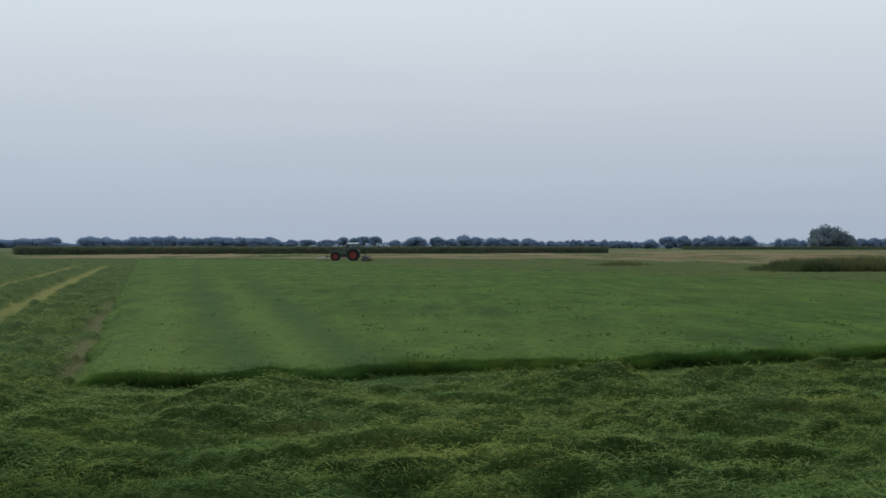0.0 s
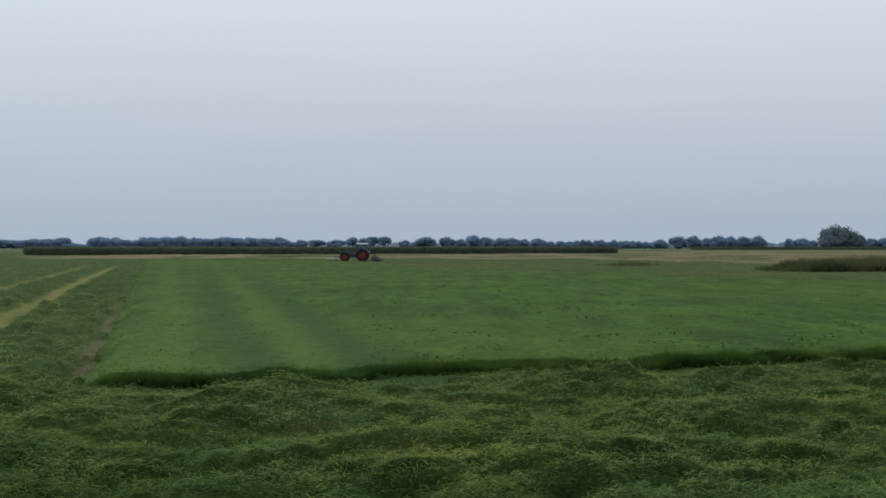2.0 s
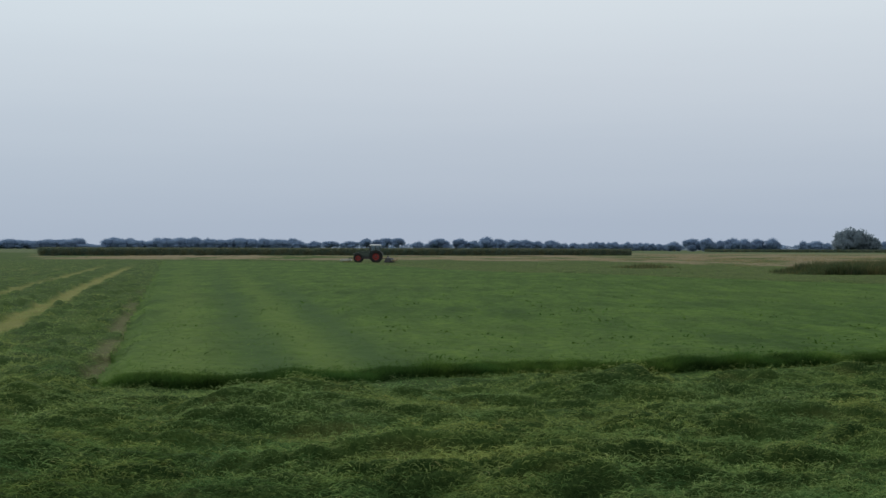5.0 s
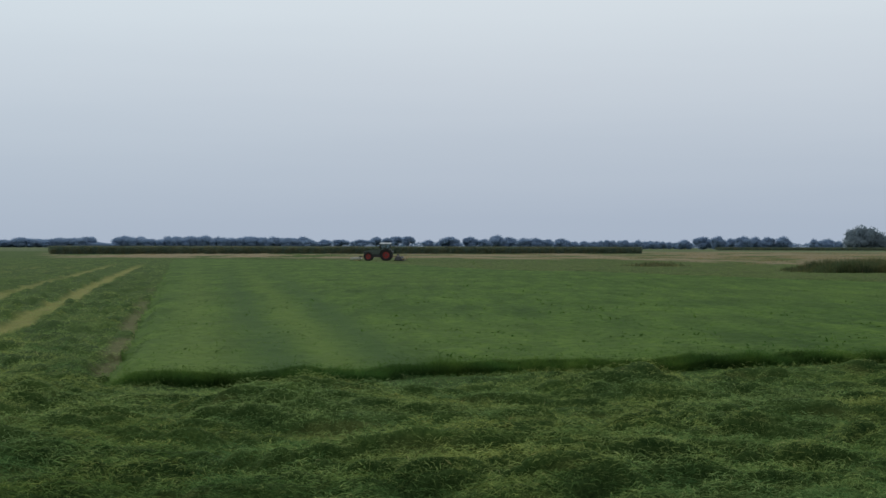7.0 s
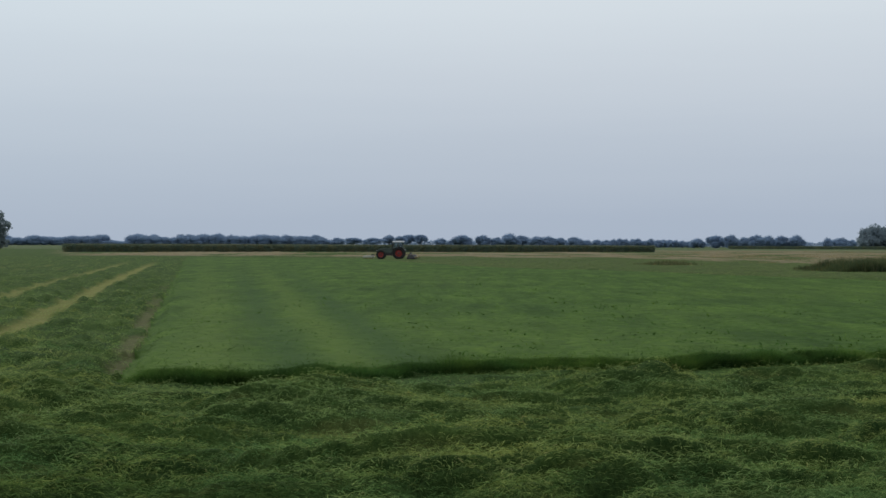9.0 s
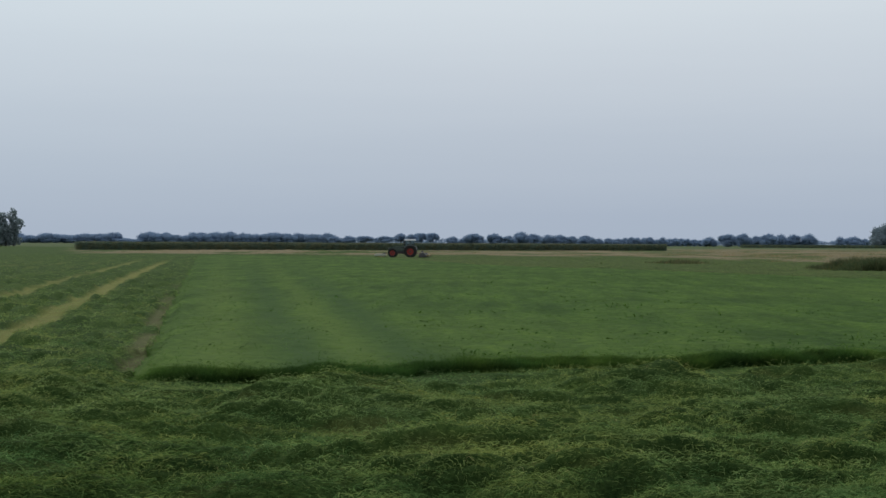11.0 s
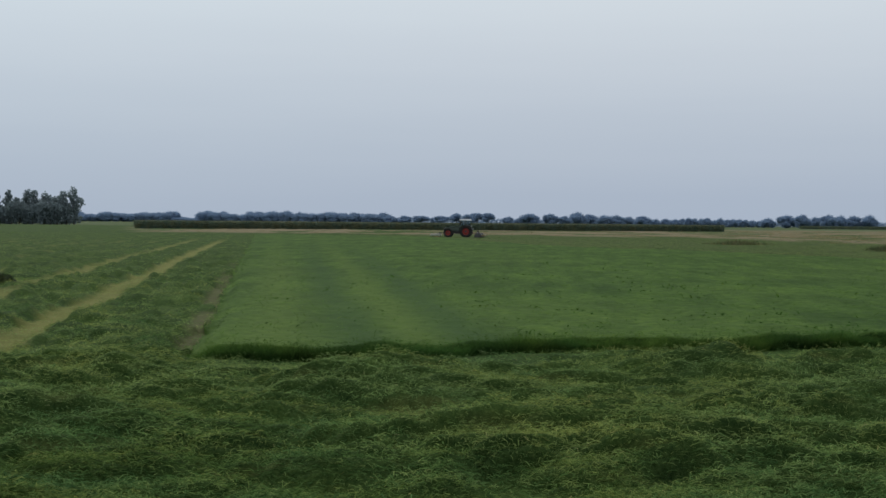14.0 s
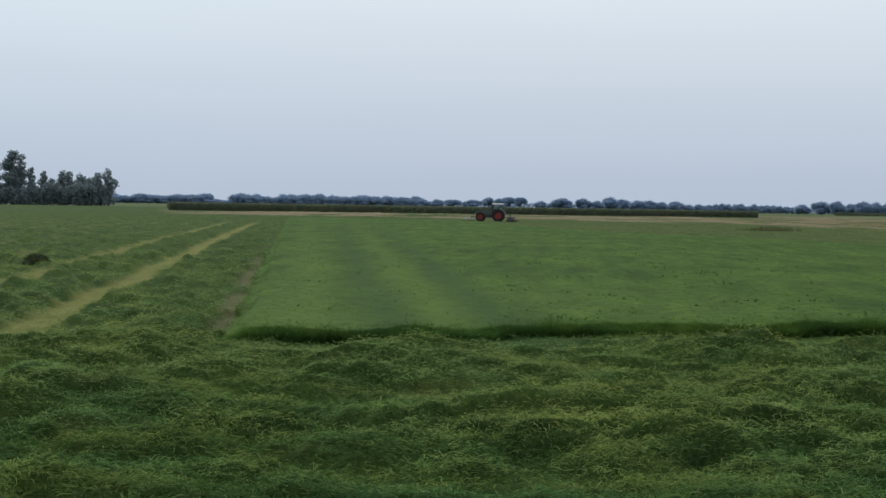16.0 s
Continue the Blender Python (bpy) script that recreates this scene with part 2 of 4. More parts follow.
def bare_soil(x, y):
    u, v = to_uv(x, y)
    line = 0.8 * smooth(0.34, 0.10, np.abs(u + 0.2 + 0.25 * (fbm(v * 0.3, v * 0, 61, 2) - 0.5)))
    return line * smooth(0.2, 1.2, v) * smooth(70, 15, v) * smooth(0.40, 0.62, fbm(v * 0.4, u * 1.5, 63, 3) + 0.10)


def mown_height(x, y):
    """Lumpy rows of cut grass lying on the stubble."""
    u, v = to_uv(x, y)
    left = smooth(0.3, -0.8, u) * smooth(-1.5, 0.5, v)
    wu, wv = u + 1.8 * fbm(u * 0.35, v * 0.4, 71, 2), v + 0.75 * fbm(u * 0.45, v * 0.3, 73, 3)
    # long windrows with sharp creases between them, broken into tufts of two smaller sizes
    b1 = np.abs(2 * value_noise(wu * 0.22, wv * 0.92, 75) - 1) ** 0.7
    b2 = np.abs(2 * value_noise(wu * 0.62 + 0.5 * wv, wv * 1.9, 77) - 1) ** 0.65
    b3 = np.abs(2 * value_noise(wu * 1.5 - 0.7 * wv, wv * 4.2, 79) - 1) ** 0.7
    b4 = np.abs(2 * value_noise(wu * 3.6 + 1.2 * wv, wv * 8.0, 80) - 1) ** 0.8
    swell = fbm(wu * 0.3, wv * 0.5, 85, 2)
    front = 0.33 * b1 * (0.2 + 1.4 * swell) + 0.30 * b2 * (0.4 + swell) + 0.18 * b3 + 0.07 * b4 - 0.25
    lu = fbm(u * 1.5, v * 0.8, 81, 3)
    l1 = np.abs(2 * value_noise(u * 0.9 + 0.8 * lu, v * 1.0, 87) - 1) ** 0.6
    l2 = np.abs(2 * value_noise(u * 2.3, v * 1.5 + lu, 89) - 1) ** 0.6
    sides = 0.24 * l1 * smooth(0.3, 0.65, lu) + 0.16 * l2 + 0.22 * (lu - 0.5) - 0.05 + 0.03 * fbm(u * 4, v * 2.5, 83, 2) - 0.03
    h = np.maximum(front * (1 - left) + sides * left, 0.0) + 0.02
    h = h * (1 - 0.8 * stubble(x, y)) * (1 - 0.9 * bare_soil(x, y))
    gap = v - near_edge(u)
    h = h * (1 - 0.78 * smooth(-2.9, -0.5, gap) * smooth(-0.6, 0.2, u) * (gap < 0.3))
    rim = np.interp(x, FAR_X, FAR_Y) - y
    h = h * (1 - 0.6 * smooth(0, -8, rim) * smooth(-40, -10, x)) + 0.3 * np.exp(-((rim + 5) / 2.5) ** 2) * smooth(0.4, 0.6, fbm(x * 0.35, y * 0.35, 95, 2)) * (x > 5)
    far = smooth(150, 60, y)
    return h * (0.6 + 0.4 * far)


def lean(x, y, h):
    """How far the lumps of the front swaths hang over towards the viewer's side of the field."""
    u, v = to_uv(x, y)
    left = smooth(0.3, -0.8, u) * smooth(-1.5, 0.5, v)
    return 0.65 * np.clip(h - 0.06, 0, 0.4) * (1 - 0.7 * left) * smooth(60, 40, y)


def uncut_height(x, y):
    u, v = to_uv(x, y)
    return 0.33 + 0.08 * (fbm(u * 0.5, v * 0.2, 91, 3) - 0.5) + 0.14 * (fbm(u * 1.9, v * 0.6, 93, 3) - 0.5)


def field_height(x, y):
    d = inside(x, y)
    u, v = to_uv(x, y)
    slab = smooth(0.2, 0.3, v - near_edge(u)) * smooth(-0.05, 0.5, u - side_edge(v))
    return np.where(d > 0, np.maximum(mown_height(x, y) * 0.4, (uncut_height(x, y) - 0.05) * slab), mown_height(x, y))


def meadow_dry(x, y):
    """Rough, dry meadow past the hayfield: mostly to the right, a narrow patchy belt before the maize."""
    s = x / np.maximum(y, 1)
    wob = fbm(x * 0.10, y * 0.03, 101, 4)
    start = np.interp(s, [-0.33, 0.12, 0.2, 0.46], [262, 250, 185, 165])
    right = smooth(0.0, 0.10, s) * smooth(0.92, 1.06, y / start) * smooth(900, 500, y) * smooth(0.40, 0.56, wob + 0.04)
    belt = smooth(0.96, 1.1, y / start) * smooth(520, 470, y) * smooth(-0.33, -0.31, s) * smooth(0.42, 0.58, wob)
    return np.clip(np.maximum(right, belt), 0, 1)


# ---------------------------------------------------------------- ground: one sheet to the horizon
def build_ground():
    gx = np.concatenate([-np.geomspace(4200, 30, 60), np.linspace(-28, 28, 29), np.geomspace(30, 4200, 60)])
    gy = np.concatenate([np.linspace(-400, 200, 31), np.geomspace(206, 4600, 130)])
    X, Y = np.meshgrid(gx, gy)
    x, y = X.ravel(), Y.ravel()
    n, m = len(gx), len(gy)
    i, j = np.meshgrid(np.arange(n - 1), np.arange(m - 1))
    a = (j * n + i).ravel()
    dry = meadow_dry(x, y)
    z = np.full(len(x), -0.03)
    me = raw_mesh("ground", np.stack([x, y, z], 1), np.stack([a, a + 1, a + n + 1, a + n], 1), floats={"tan": dry, "dry": 0.15 * dry, "bare": 0 * dry})
    thing("ground", me, GROUND, "flat green and straw-coloured meadow reaching the horizon", "ground", "structure")


build_ground()


# ---------------------------------------------------------------- hayfield: cut and uncut grass, a grid that widens with distance
def build_field():
    s = np.concatenate([np.linspace(-2.6, -0.52, 28), np.linspace(-0.50, 0.38, 380), np.linspace(0.41, 2.6, 28)])
    y = np.concatenate([np.geomspace(7.8, 30, 460), np.geomspace(30.15, 620, 440)])
    S, Y = np.meshgrid(s, y)
    x, yy = (S * Y).ravel(), Y.ravel()
    z = field_height(x, yy)
    z = z * smooth(620, 520, yy) - 0.02 * (yy > 600)
    n = len(s)
    i, j = np.meshgrid(np.arange(n - 1), np.arange(len(y) - 1))
    a = (j * n + i).ravel()
    quads = np.stack([a, a + 1, a + n + 1, a + n], 1)
    d = inside(x, yy)
    tall = d[quads].mean(1) > 0.0
    co = np.stack([x, yy - lean(x, yy, z) * (d <= 0), z], 1)
    u, v = to_uv(x, yy)
    for name, keep, mat, label in (("cut_grass", ~tall, MOWN, "freshly cut green grass lying in lumpy swaths on stubble"),
                                   ("uncut_grass", tall, STANDING, "dense even block of uncut bright green grass")):
        used, inv = np.unique(quads[keep], return_inverse=True)
        if name == "cut_grass":
            past = smooth(2, -10, np.interp(x, FAR_X, FAR_Y) - yy) * smooth(-40, -12, x)
            dry, bare = np.maximum(stubble(x, yy), past * 0.14 * fbm(x * 0.15, yy * 0.06, 53, 3)) * smooth(330, 180, yy), bare_soil(x, yy)
        else:
            # paler and darker lanes down the field: the sheen of leaning grass put into the colour
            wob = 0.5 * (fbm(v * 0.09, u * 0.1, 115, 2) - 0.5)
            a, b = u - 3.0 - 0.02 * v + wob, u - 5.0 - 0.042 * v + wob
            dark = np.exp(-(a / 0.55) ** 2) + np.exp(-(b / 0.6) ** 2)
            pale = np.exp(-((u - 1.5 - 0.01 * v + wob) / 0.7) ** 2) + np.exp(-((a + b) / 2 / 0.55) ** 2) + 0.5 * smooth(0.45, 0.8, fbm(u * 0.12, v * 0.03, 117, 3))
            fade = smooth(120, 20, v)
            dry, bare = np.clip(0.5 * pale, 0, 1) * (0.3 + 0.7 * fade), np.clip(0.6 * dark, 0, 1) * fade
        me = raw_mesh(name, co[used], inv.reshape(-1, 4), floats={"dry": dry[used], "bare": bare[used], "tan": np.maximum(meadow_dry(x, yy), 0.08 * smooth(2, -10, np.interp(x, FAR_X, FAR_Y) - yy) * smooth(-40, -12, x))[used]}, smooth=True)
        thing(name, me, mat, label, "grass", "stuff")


build_field()


# ---------------------------------------------------------------- grass blades
def blades(name, x, y, z, length, width, azimuth, rise, droop, tint, mat, label, category="grass"):
    """Bent tapering blades: a quad and a tip each. rise: slope at the root, droop: slope of the upper half (radians)."""
    n = len(x)
    root = np.stack([x, y, z], 1)
    dirh = np.stack([np.cos(azimuth), np.sin(azimuth), np.zeros(n)], 1)
    up = np.array([0, 0, 1.0])
    half = 0.5 * length[:, None]
    mid = root + half * (dirh * np.cos(rise)[:, None] + up * np.sin(rise)[:, None])
    tip = mid + half * (dirh * np.cos(droop)[:, None] + up * np.sin(droop)[:, None])
    twist = rng.uniform(-0.9, 0.9, n)
    side = np.stack([-np.sin(azimuth) * np.cos(twist), np.cos(azimuth) * np.cos(twist), np.sin(twist)], 1) * (0.5 * width)[:, None]
    verts = np.stack([root - side, root + side, mid + 0.8 * side, mid - 0.8 * side, tip], 1).reshape(-1, 3)
    k = np.arange(n) * 5
    me = raw_mesh(name, verts, np.stack([k, k + 1, k + 2, k + 3], 1), np.stack([k + 3, k + 2, k + 4], 1), {"tint": np.repeat(tint, 5)})
    return thing(name, me, mat, label, category, "stuff")


def cut_blades(n, bundles, per):
    """Loose strands, and bundles of longer strands that lie together in small arched wisps."""
    s, y = rng.uniform(-0.49, 0.36, n), np.exp(math.log(9.0) + rng.random(n) ** 1.02 * math.log(240 / 9.0))
    x = s * y
    az = TURN + rng.normal(0, 0.75, n) + np.pi * rng.integers(0, 2, n)
    lift = rng.uniform(-0.01, 0.03, n)
    tone = rng.normal(0, 0.12, n)
    cs, cy = rng.uniform(-0.49, 0.36, bundles), np.exp(math.log(9.0) + rng.random(bundles) ** 1.1 * math.log(60 / 9.0))
    caz = TURN + rng.normal(0, 0.7, bundles) + np.pi * rng.integers(0, 2, bundles)
    ctone, ch = rng.normal(0, 0.24, bundles), rng.uniform(0.02, 0.12, bundles)
    k = np.repeat(np.arange(bundles), per)
    m = len(k)
    size = 0.09 + 0.003 * cy[k]
    a, b = rng.normal(0, 1, m), rng.normal(0, 1, m)
    bx = (cs * cy)[k] + size * (1.9 * a * np.cos(caz[k]) - b * np.sin(caz[k]))
    by = cy[k] + size * (1.9 * a * np.sin(caz[k]) + b * np.cos(caz[k]))
    x, y = np.concatenate([x, bx]), np.concatenate([y, by])
    az = np.concatenate([az, caz[k] + rng.normal(0, 0.55, m)])
    lift = np.concatenate([lift, ch[k] * np.exp(-0.5 * (a * a + b * b)) + rng.uniform(-0.015, 0.02, m)])
    tone = np.concatenate([tone, ctone[k]])
    reach = np.concatenate([rng.uniform(0.04, 0.12, n), rng.uniform(0.05, 0.16, m)])
    # strands thin out in creases so the dark surface colour deepens their shade
    keep = (inside(x, y) < 0.02) & (rng.random(n + m) > 0.85 * bare_soil(x, y)) & (rng.random(n + m) < np.clip(0.3 + mown_height(x, y) / 0.2, 0.3, 1) + (y > 45))
    x, y, az, lift, tone, reach = x[keep], y[keep], az[keep], lift[keep], tone[keep], reach[keep]
    n = len(x)
    dry = stubble(x, y)
    keep_low = rng.random(n) < 1 - 0.6 * dry
    lift = np.where(keep_low, lift, 0.0)
    u, v = to_uv(x, y)
    left = smooth(0.3, -0.8, u) * smooth(-1.5, 0.5, v)
    az = az + left * rng.normal(0, 0.9, n)
    rise = np.where(rng.random(n) < 0.05, rng.uniform(0.4, 1.0, n), rng.normal(0.2, 0.22, n))
    length = reach * (1 - 0.5 * dry) * (1 + np.maximum(0, y - 40) * 0.006)
    width = rng.uniform(0.0045, 0.009, n) * (1 + np.maximum(0, y - 20) * 0.02)
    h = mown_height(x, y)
    # lit swath tops and shaded creases are put into the tint, yellower green with height
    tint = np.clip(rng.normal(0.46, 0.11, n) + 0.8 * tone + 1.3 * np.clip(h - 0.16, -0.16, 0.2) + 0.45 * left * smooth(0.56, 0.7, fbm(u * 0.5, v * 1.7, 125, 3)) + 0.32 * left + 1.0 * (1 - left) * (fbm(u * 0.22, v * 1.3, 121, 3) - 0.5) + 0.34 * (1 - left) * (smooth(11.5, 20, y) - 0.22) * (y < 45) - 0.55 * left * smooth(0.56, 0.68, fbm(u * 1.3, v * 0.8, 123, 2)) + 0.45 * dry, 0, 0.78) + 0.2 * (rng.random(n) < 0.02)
    y = y - lean(x, y, h)
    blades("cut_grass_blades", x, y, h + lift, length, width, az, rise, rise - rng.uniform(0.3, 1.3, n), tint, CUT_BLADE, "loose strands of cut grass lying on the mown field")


def uncut_blades(n_top, n_front, n_side):
    s, y = rng.uniform(-0.40, 0.36, n_top), np.exp(math.log(22) + rng.random(n_top) ** 0.9 * math.log(110 / 22))
    xs, ys = [s * y], [y]
    u = rng.uniform(-0.3, 18, n_front)
    a, b = to_xy(u, near_edge(u) + rng.exponential(0.5, n_front) - 0.05)
    xs.append(a), ys.append(b)
    v = rng.uniform(0, 1, n_side) ** 2 * 70
    a, b = to_xy(side_edge(v) + rng.exponential(0.4, n_side) - 0.05, v)
    xs.append(a), ys.append(b)
    x, y = np.concatenate(xs), np.concatenate(ys)
    d = inside(x, y)
    uu, vv = to_uv(x, y)
    keep = (d > -0.06) & ((uu - side_edge(vv) > 0.35) | (rng.random(len(x)) < 0.15) | (vv - near_edge(uu) < 0.5))
    x, y, d = x[keep], y[keep], d[keep]
    n = len(x)
    u, v = to_uv(x, y)
    edge = smooth(0.35, 0.0, v - near_edge(u))
    side = smooth(-0.05, 0.5, u - side_edge(v))
    z = np.maximum(field_height(x, y) - 0.07, 0) * (1 - edge)
    top = (uncut_height(x, y) + rng.normal(0.03, 0.03, n)) * np.maximum(side, 0.35)
    rise = np.where(edge > 0.3, rng.normal(1.1, 0.3, n), rng.normal(0.42, 0.22, n))
    length = np.where(edge > 0.3, np.maximum(top - z, 0.10) * (0.25 + 0.75 * fbm(u * 2.2, v * 0.8, 133, 2) + 0.55 * fbm(u * 0.7, v * 0.3, 137, 2)), rng.uniform(0.10, 0.22, n))
    tint = np.clip(rng.normal(0.6, 0.13, n) + 1.0 * (fbm(u * 0.9, v * 0.2, 131, 3) - 0.5) + 0.9 * (fbm(u * 2.0, v * 0.45, 135, 2) - 0.5), 0, 1)
    width = rng.uniform(0.008, 0.015, n) * (1 + np.maximum(0, y - 22) * 0.03) * (1 - 0.3 * edge)
    blades("uncut_grass_blades", x, y, z, length, width, rng.uniform(0, 6.283, n), rise, rise - rng.uniform(0.1, 0.9, n), tint, GROW_BLADE, "upright blades of tall uncut green grass")


cut_blades(300000, 13000, 22)
uncut_blades(230000, 80000, 10)


# ---------------------------------------------------------------- dry grass belt, reeds and weeds past the hayfield
def tufts(name, x, y, height, spread, count, tint0, mat, label, category="grass", wide=0.03):
    """Upright fans of stems round each given place."""
    n = len(x)
    rep = np.repeat(np.arange(n), count)
    m = len(rep)
    bx, by = x[rep] + rng.normal(0, spread, m), y[rep] + rng.normal(0, spread, m)
    rise = rng.normal(1.3, 0.18, m)
    L = height[rep] * rng.uniform(0.65, 1.2, m)
    blades(name, bx, by, np.full(m, -0.03), L, wide * rng.uniform(0.7, 1.5, m), rng.uniform(0, 6.283, m), rise, rise - rng.uniform(0, 0.7, m),
           np.clip(tint0[rep] + rng.normal(0, 0.22, m), 0, 1), mat, label, category)


def dry_belt():
    n = 9000
    s, y = rng.uniform(-0.33, 0.46, n), np.exp(rng.uniform(math.log(165), math.log(620), n))
    x = s * y
    front = np.interp(s, [-0.33, 0.12, 0.2, 0.46], [275, 262, 190, 172])
    back = np.interp(s, [-0.33, 0.12, 0.16, 0.46], [360, 470, 640, 640])
    clump = fbm(x * 0.08, y * 0.02, 141, 3)
    keep = (y > front) & (y < back) & (clump > 0.47)
    x, y, clump = x[keep], y[keep], clump[keep]
    h = 0.12 + 0.36 * clump * rng.uniform(0.5, 1.1, len(x))
    tufts("dry_grass", x, y, h, 0.5, 14, 0.2 + 0.7 * clump, DRY_BLADE, "pale straw-coloured dry grass growing in tufts before the maize", wide=0.05)


def reeds():
    n = 2600
    x = rng.uniform(29.5, 62, n)
    y = 126 + 0.10 * (x - 30) + rng.uniform(0, 12, n)
    grow = smooth(30.5, 35, x + 5 * (fbm(x * 0.6, y * 0.5, 155, 2) - 0.5)) * (0.3 + 1.2 * fbm(x * 0.5, y * 0.3, 151, 3))
    tufts("reed_bed", x, y, 1.3 * grow + 0.1, 0.35, 24, 0.12 + 0.55 * fbm(x * 0.3, y * 0.2, 157, 2), REED_BLADE, "dark green reeds and weeds along a ditch", "reeds", 0.045)
    n = 1300
    x = rng.uniform(42, 80, n)
    y = 146 + rng.uniform(0, 30, n)
    grow = smooth(42, 54, x) * (0.7 + 0.5 * fbm(x * 0.3, y * 0.2, 153, 2))
    tufts("tan_reeds", x, y, 1.15 * grow + 0.1, 0.5, 18, 0.25 + 0.3 * rng.random(n), DRY_BLADE, "brown dry reeds behind the ditch", "reeds", 0.05)


def weed_mound():
    n = 200
    x, y = 22.3 + rng.normal(0, 2.3, n), 170 + rng.normal(0, 3.0, n)
    h = 0.85 * np.exp(-((x - 22.3) / 2.6) ** 2) * rng.uniform(0.4, 1.15, n) + 0.1
    tufts("tall_weeds", x, y, 0.8 * h, 0.7, 10, 0.25 + 0.5 * rng.random(n), REED_BLADE, "tall brown-green weeds gone to seed on a low rise", "weeds", 0.05)


dry_belt()
reeds()
weed_mound()


# ---------------------------------------------------------------- maize
def maize(name, a, b, back, depth, rows, spacing, height, label):
    """Rows of maize plants along the line a-b, and a leafy canopy over the rows behind them."""
    a, b = np.array(a, float), np.array(b, float)
    length = np.linalg.norm(b - a)
    along = (b - a) / length
    back = np.array(back)
    k = int(length / spacing)
    xs, ys = [], []
    for r in range(rows):
        t = (np.arange(k) + rng.uniform(-0.3, 0.3, k)) * spacing
        p = a + t[:, None] * along + (r * 0.75 + rng.normal(0, 0.1, k))[:, None] * back
        xs.append(p[:, 0]), ys.append(p[:, 1])
    x, y = np.concatenate(xs), np.concatenate(ys)
    n = len(x)
    hgt = height * (0.86 + 0.12 * fbm(x * 0.06, y * 0.06, 161, 3) + rng.normal(0, 0.035, n))
    per = 9
    rep = np.repeat(np.arange(n), per)
    lev = np.tile(np.arange(per), n)
    m = len(rep)
    stem = lev == 0
    z0 = np.where(stem, 0.0, hgt[rep] * (0.12 + 0.09 * lev))
    L = np.where(stem, hgt[rep], 0.75 * rng.uniform(0.7, 1.2, m))
    rise = np.where(stem, 1.55, rng.normal(0.9, 0.2, m))
    droop = np.where(stem, 1.55, rng.normal(-0.2, 0.35, m))
    w = np.where(stem, 0.05, 0.12)
    tint = np.clip(rng.normal(0.45, 0.2, m) + 0.35 * (lev == 8) + 0.5 * (fbm(x[rep] * 0.05, y[rep] * 0.05, 163, 2) - 0.5), 0, 1)
    field = blades(name, x[rep], y[rep], z0 - 0.03, L, w, rng.uniform(0, 6.283, m), rise, droop, tint, MAIZE, label, "maize field")
    # canopy and the shaded inside of the crop
    nu, nv = max(int(length / 1.5), 8), 24
    U, V = np.meshgrid(np.linspace(0.4, length - 0.4, nu), np.concatenate([[0.9], np.linspace(1.0, depth, nv - 1)]))
    P = a + U.ravel()[:, None] * along + V.ravel()[:, None] * back
    z = height * (0.80 + 0.14 * fbm(P[:, 0] * 0.5, P[:, 1] * 0.5, 165, 3))
    z[:nu] = -0.05
    i, j = np.meshgrid(np.arange(nu - 1), np.arange(nv - 1))
    q = (j * nu + i).ravel()
    quads = [np.stack([q, q + 1, q + nu + 1, q + nu], 1)]
    me = raw_mesh("canopy", np.column_stack([P, z]), quads[0], floats={"tint": np.clip(rng.normal(0.35, 0.15, len(z)), 0, 1)})
    me.materials.append(MAIZE)
    ob = new("canopy", me)
    ob.parent = field


maize("maize_field", (-117.8, 373), (60.7, 495), (-0.24, 0.97), 120, 5, 0.36, 2.7, "tall dark green field of maize")
maize("maize_field", (183, 1050), (700, 1040), (0.2, 0.98), 60, 3, 0.9, 2.6, "distant dark green strip of maize")


# ---------------------------------------------------------------- trees
# far trees are placed to fit the camera's view by pixel column, top row and width; here picture centre, horizon row and
# focal length in pixels
CENTRE_PX, HORIZON_PX, FOCAL_PX = 784, 436.5, 2413


def clump_mesh(name, centres, sizes, core=None):
    """Many small crumpled leaf clumps: two crossing leaf-shaped quads each."""
    n = len(centres)
    per = 2
    c = np.repeat(centres, per, 0)
    s = np.repeat(sizes, per) * rng.uniform(0.7, 1.2, n * per)
    a = rng.normal(size=(n * per, 3))
    a /= np.linalg.norm(a, axis=1)[:, None]
    b = np.cross(a, rng.normal(size=(n * per, 3)))
    b /= np.linalg.norm(b, axis=1)[:, None]
    c = c + rng.normal(size=c.shape) * 0.25 * s[:, None]
    A, B = a * s[:, None] * 0.5, b * s[:, None] * 0.5
    v = np.stack([c - A, c + 0.7 * B - 0.1 * A, c + A, c - 0.8 * B + 0.15 * A], 1).reshape(-1, 3)
    k = np.arange(n * per) * 4
    quads = np.stack([k, k + 1, k + 2, k + 3], 1)
    if core is not None:
        quads = np.concatenate([quads, core[1] + len(v)])
        v = np.concatenate([v, core[0]])
    return raw_mesh(name, v, quads, smooth=True)


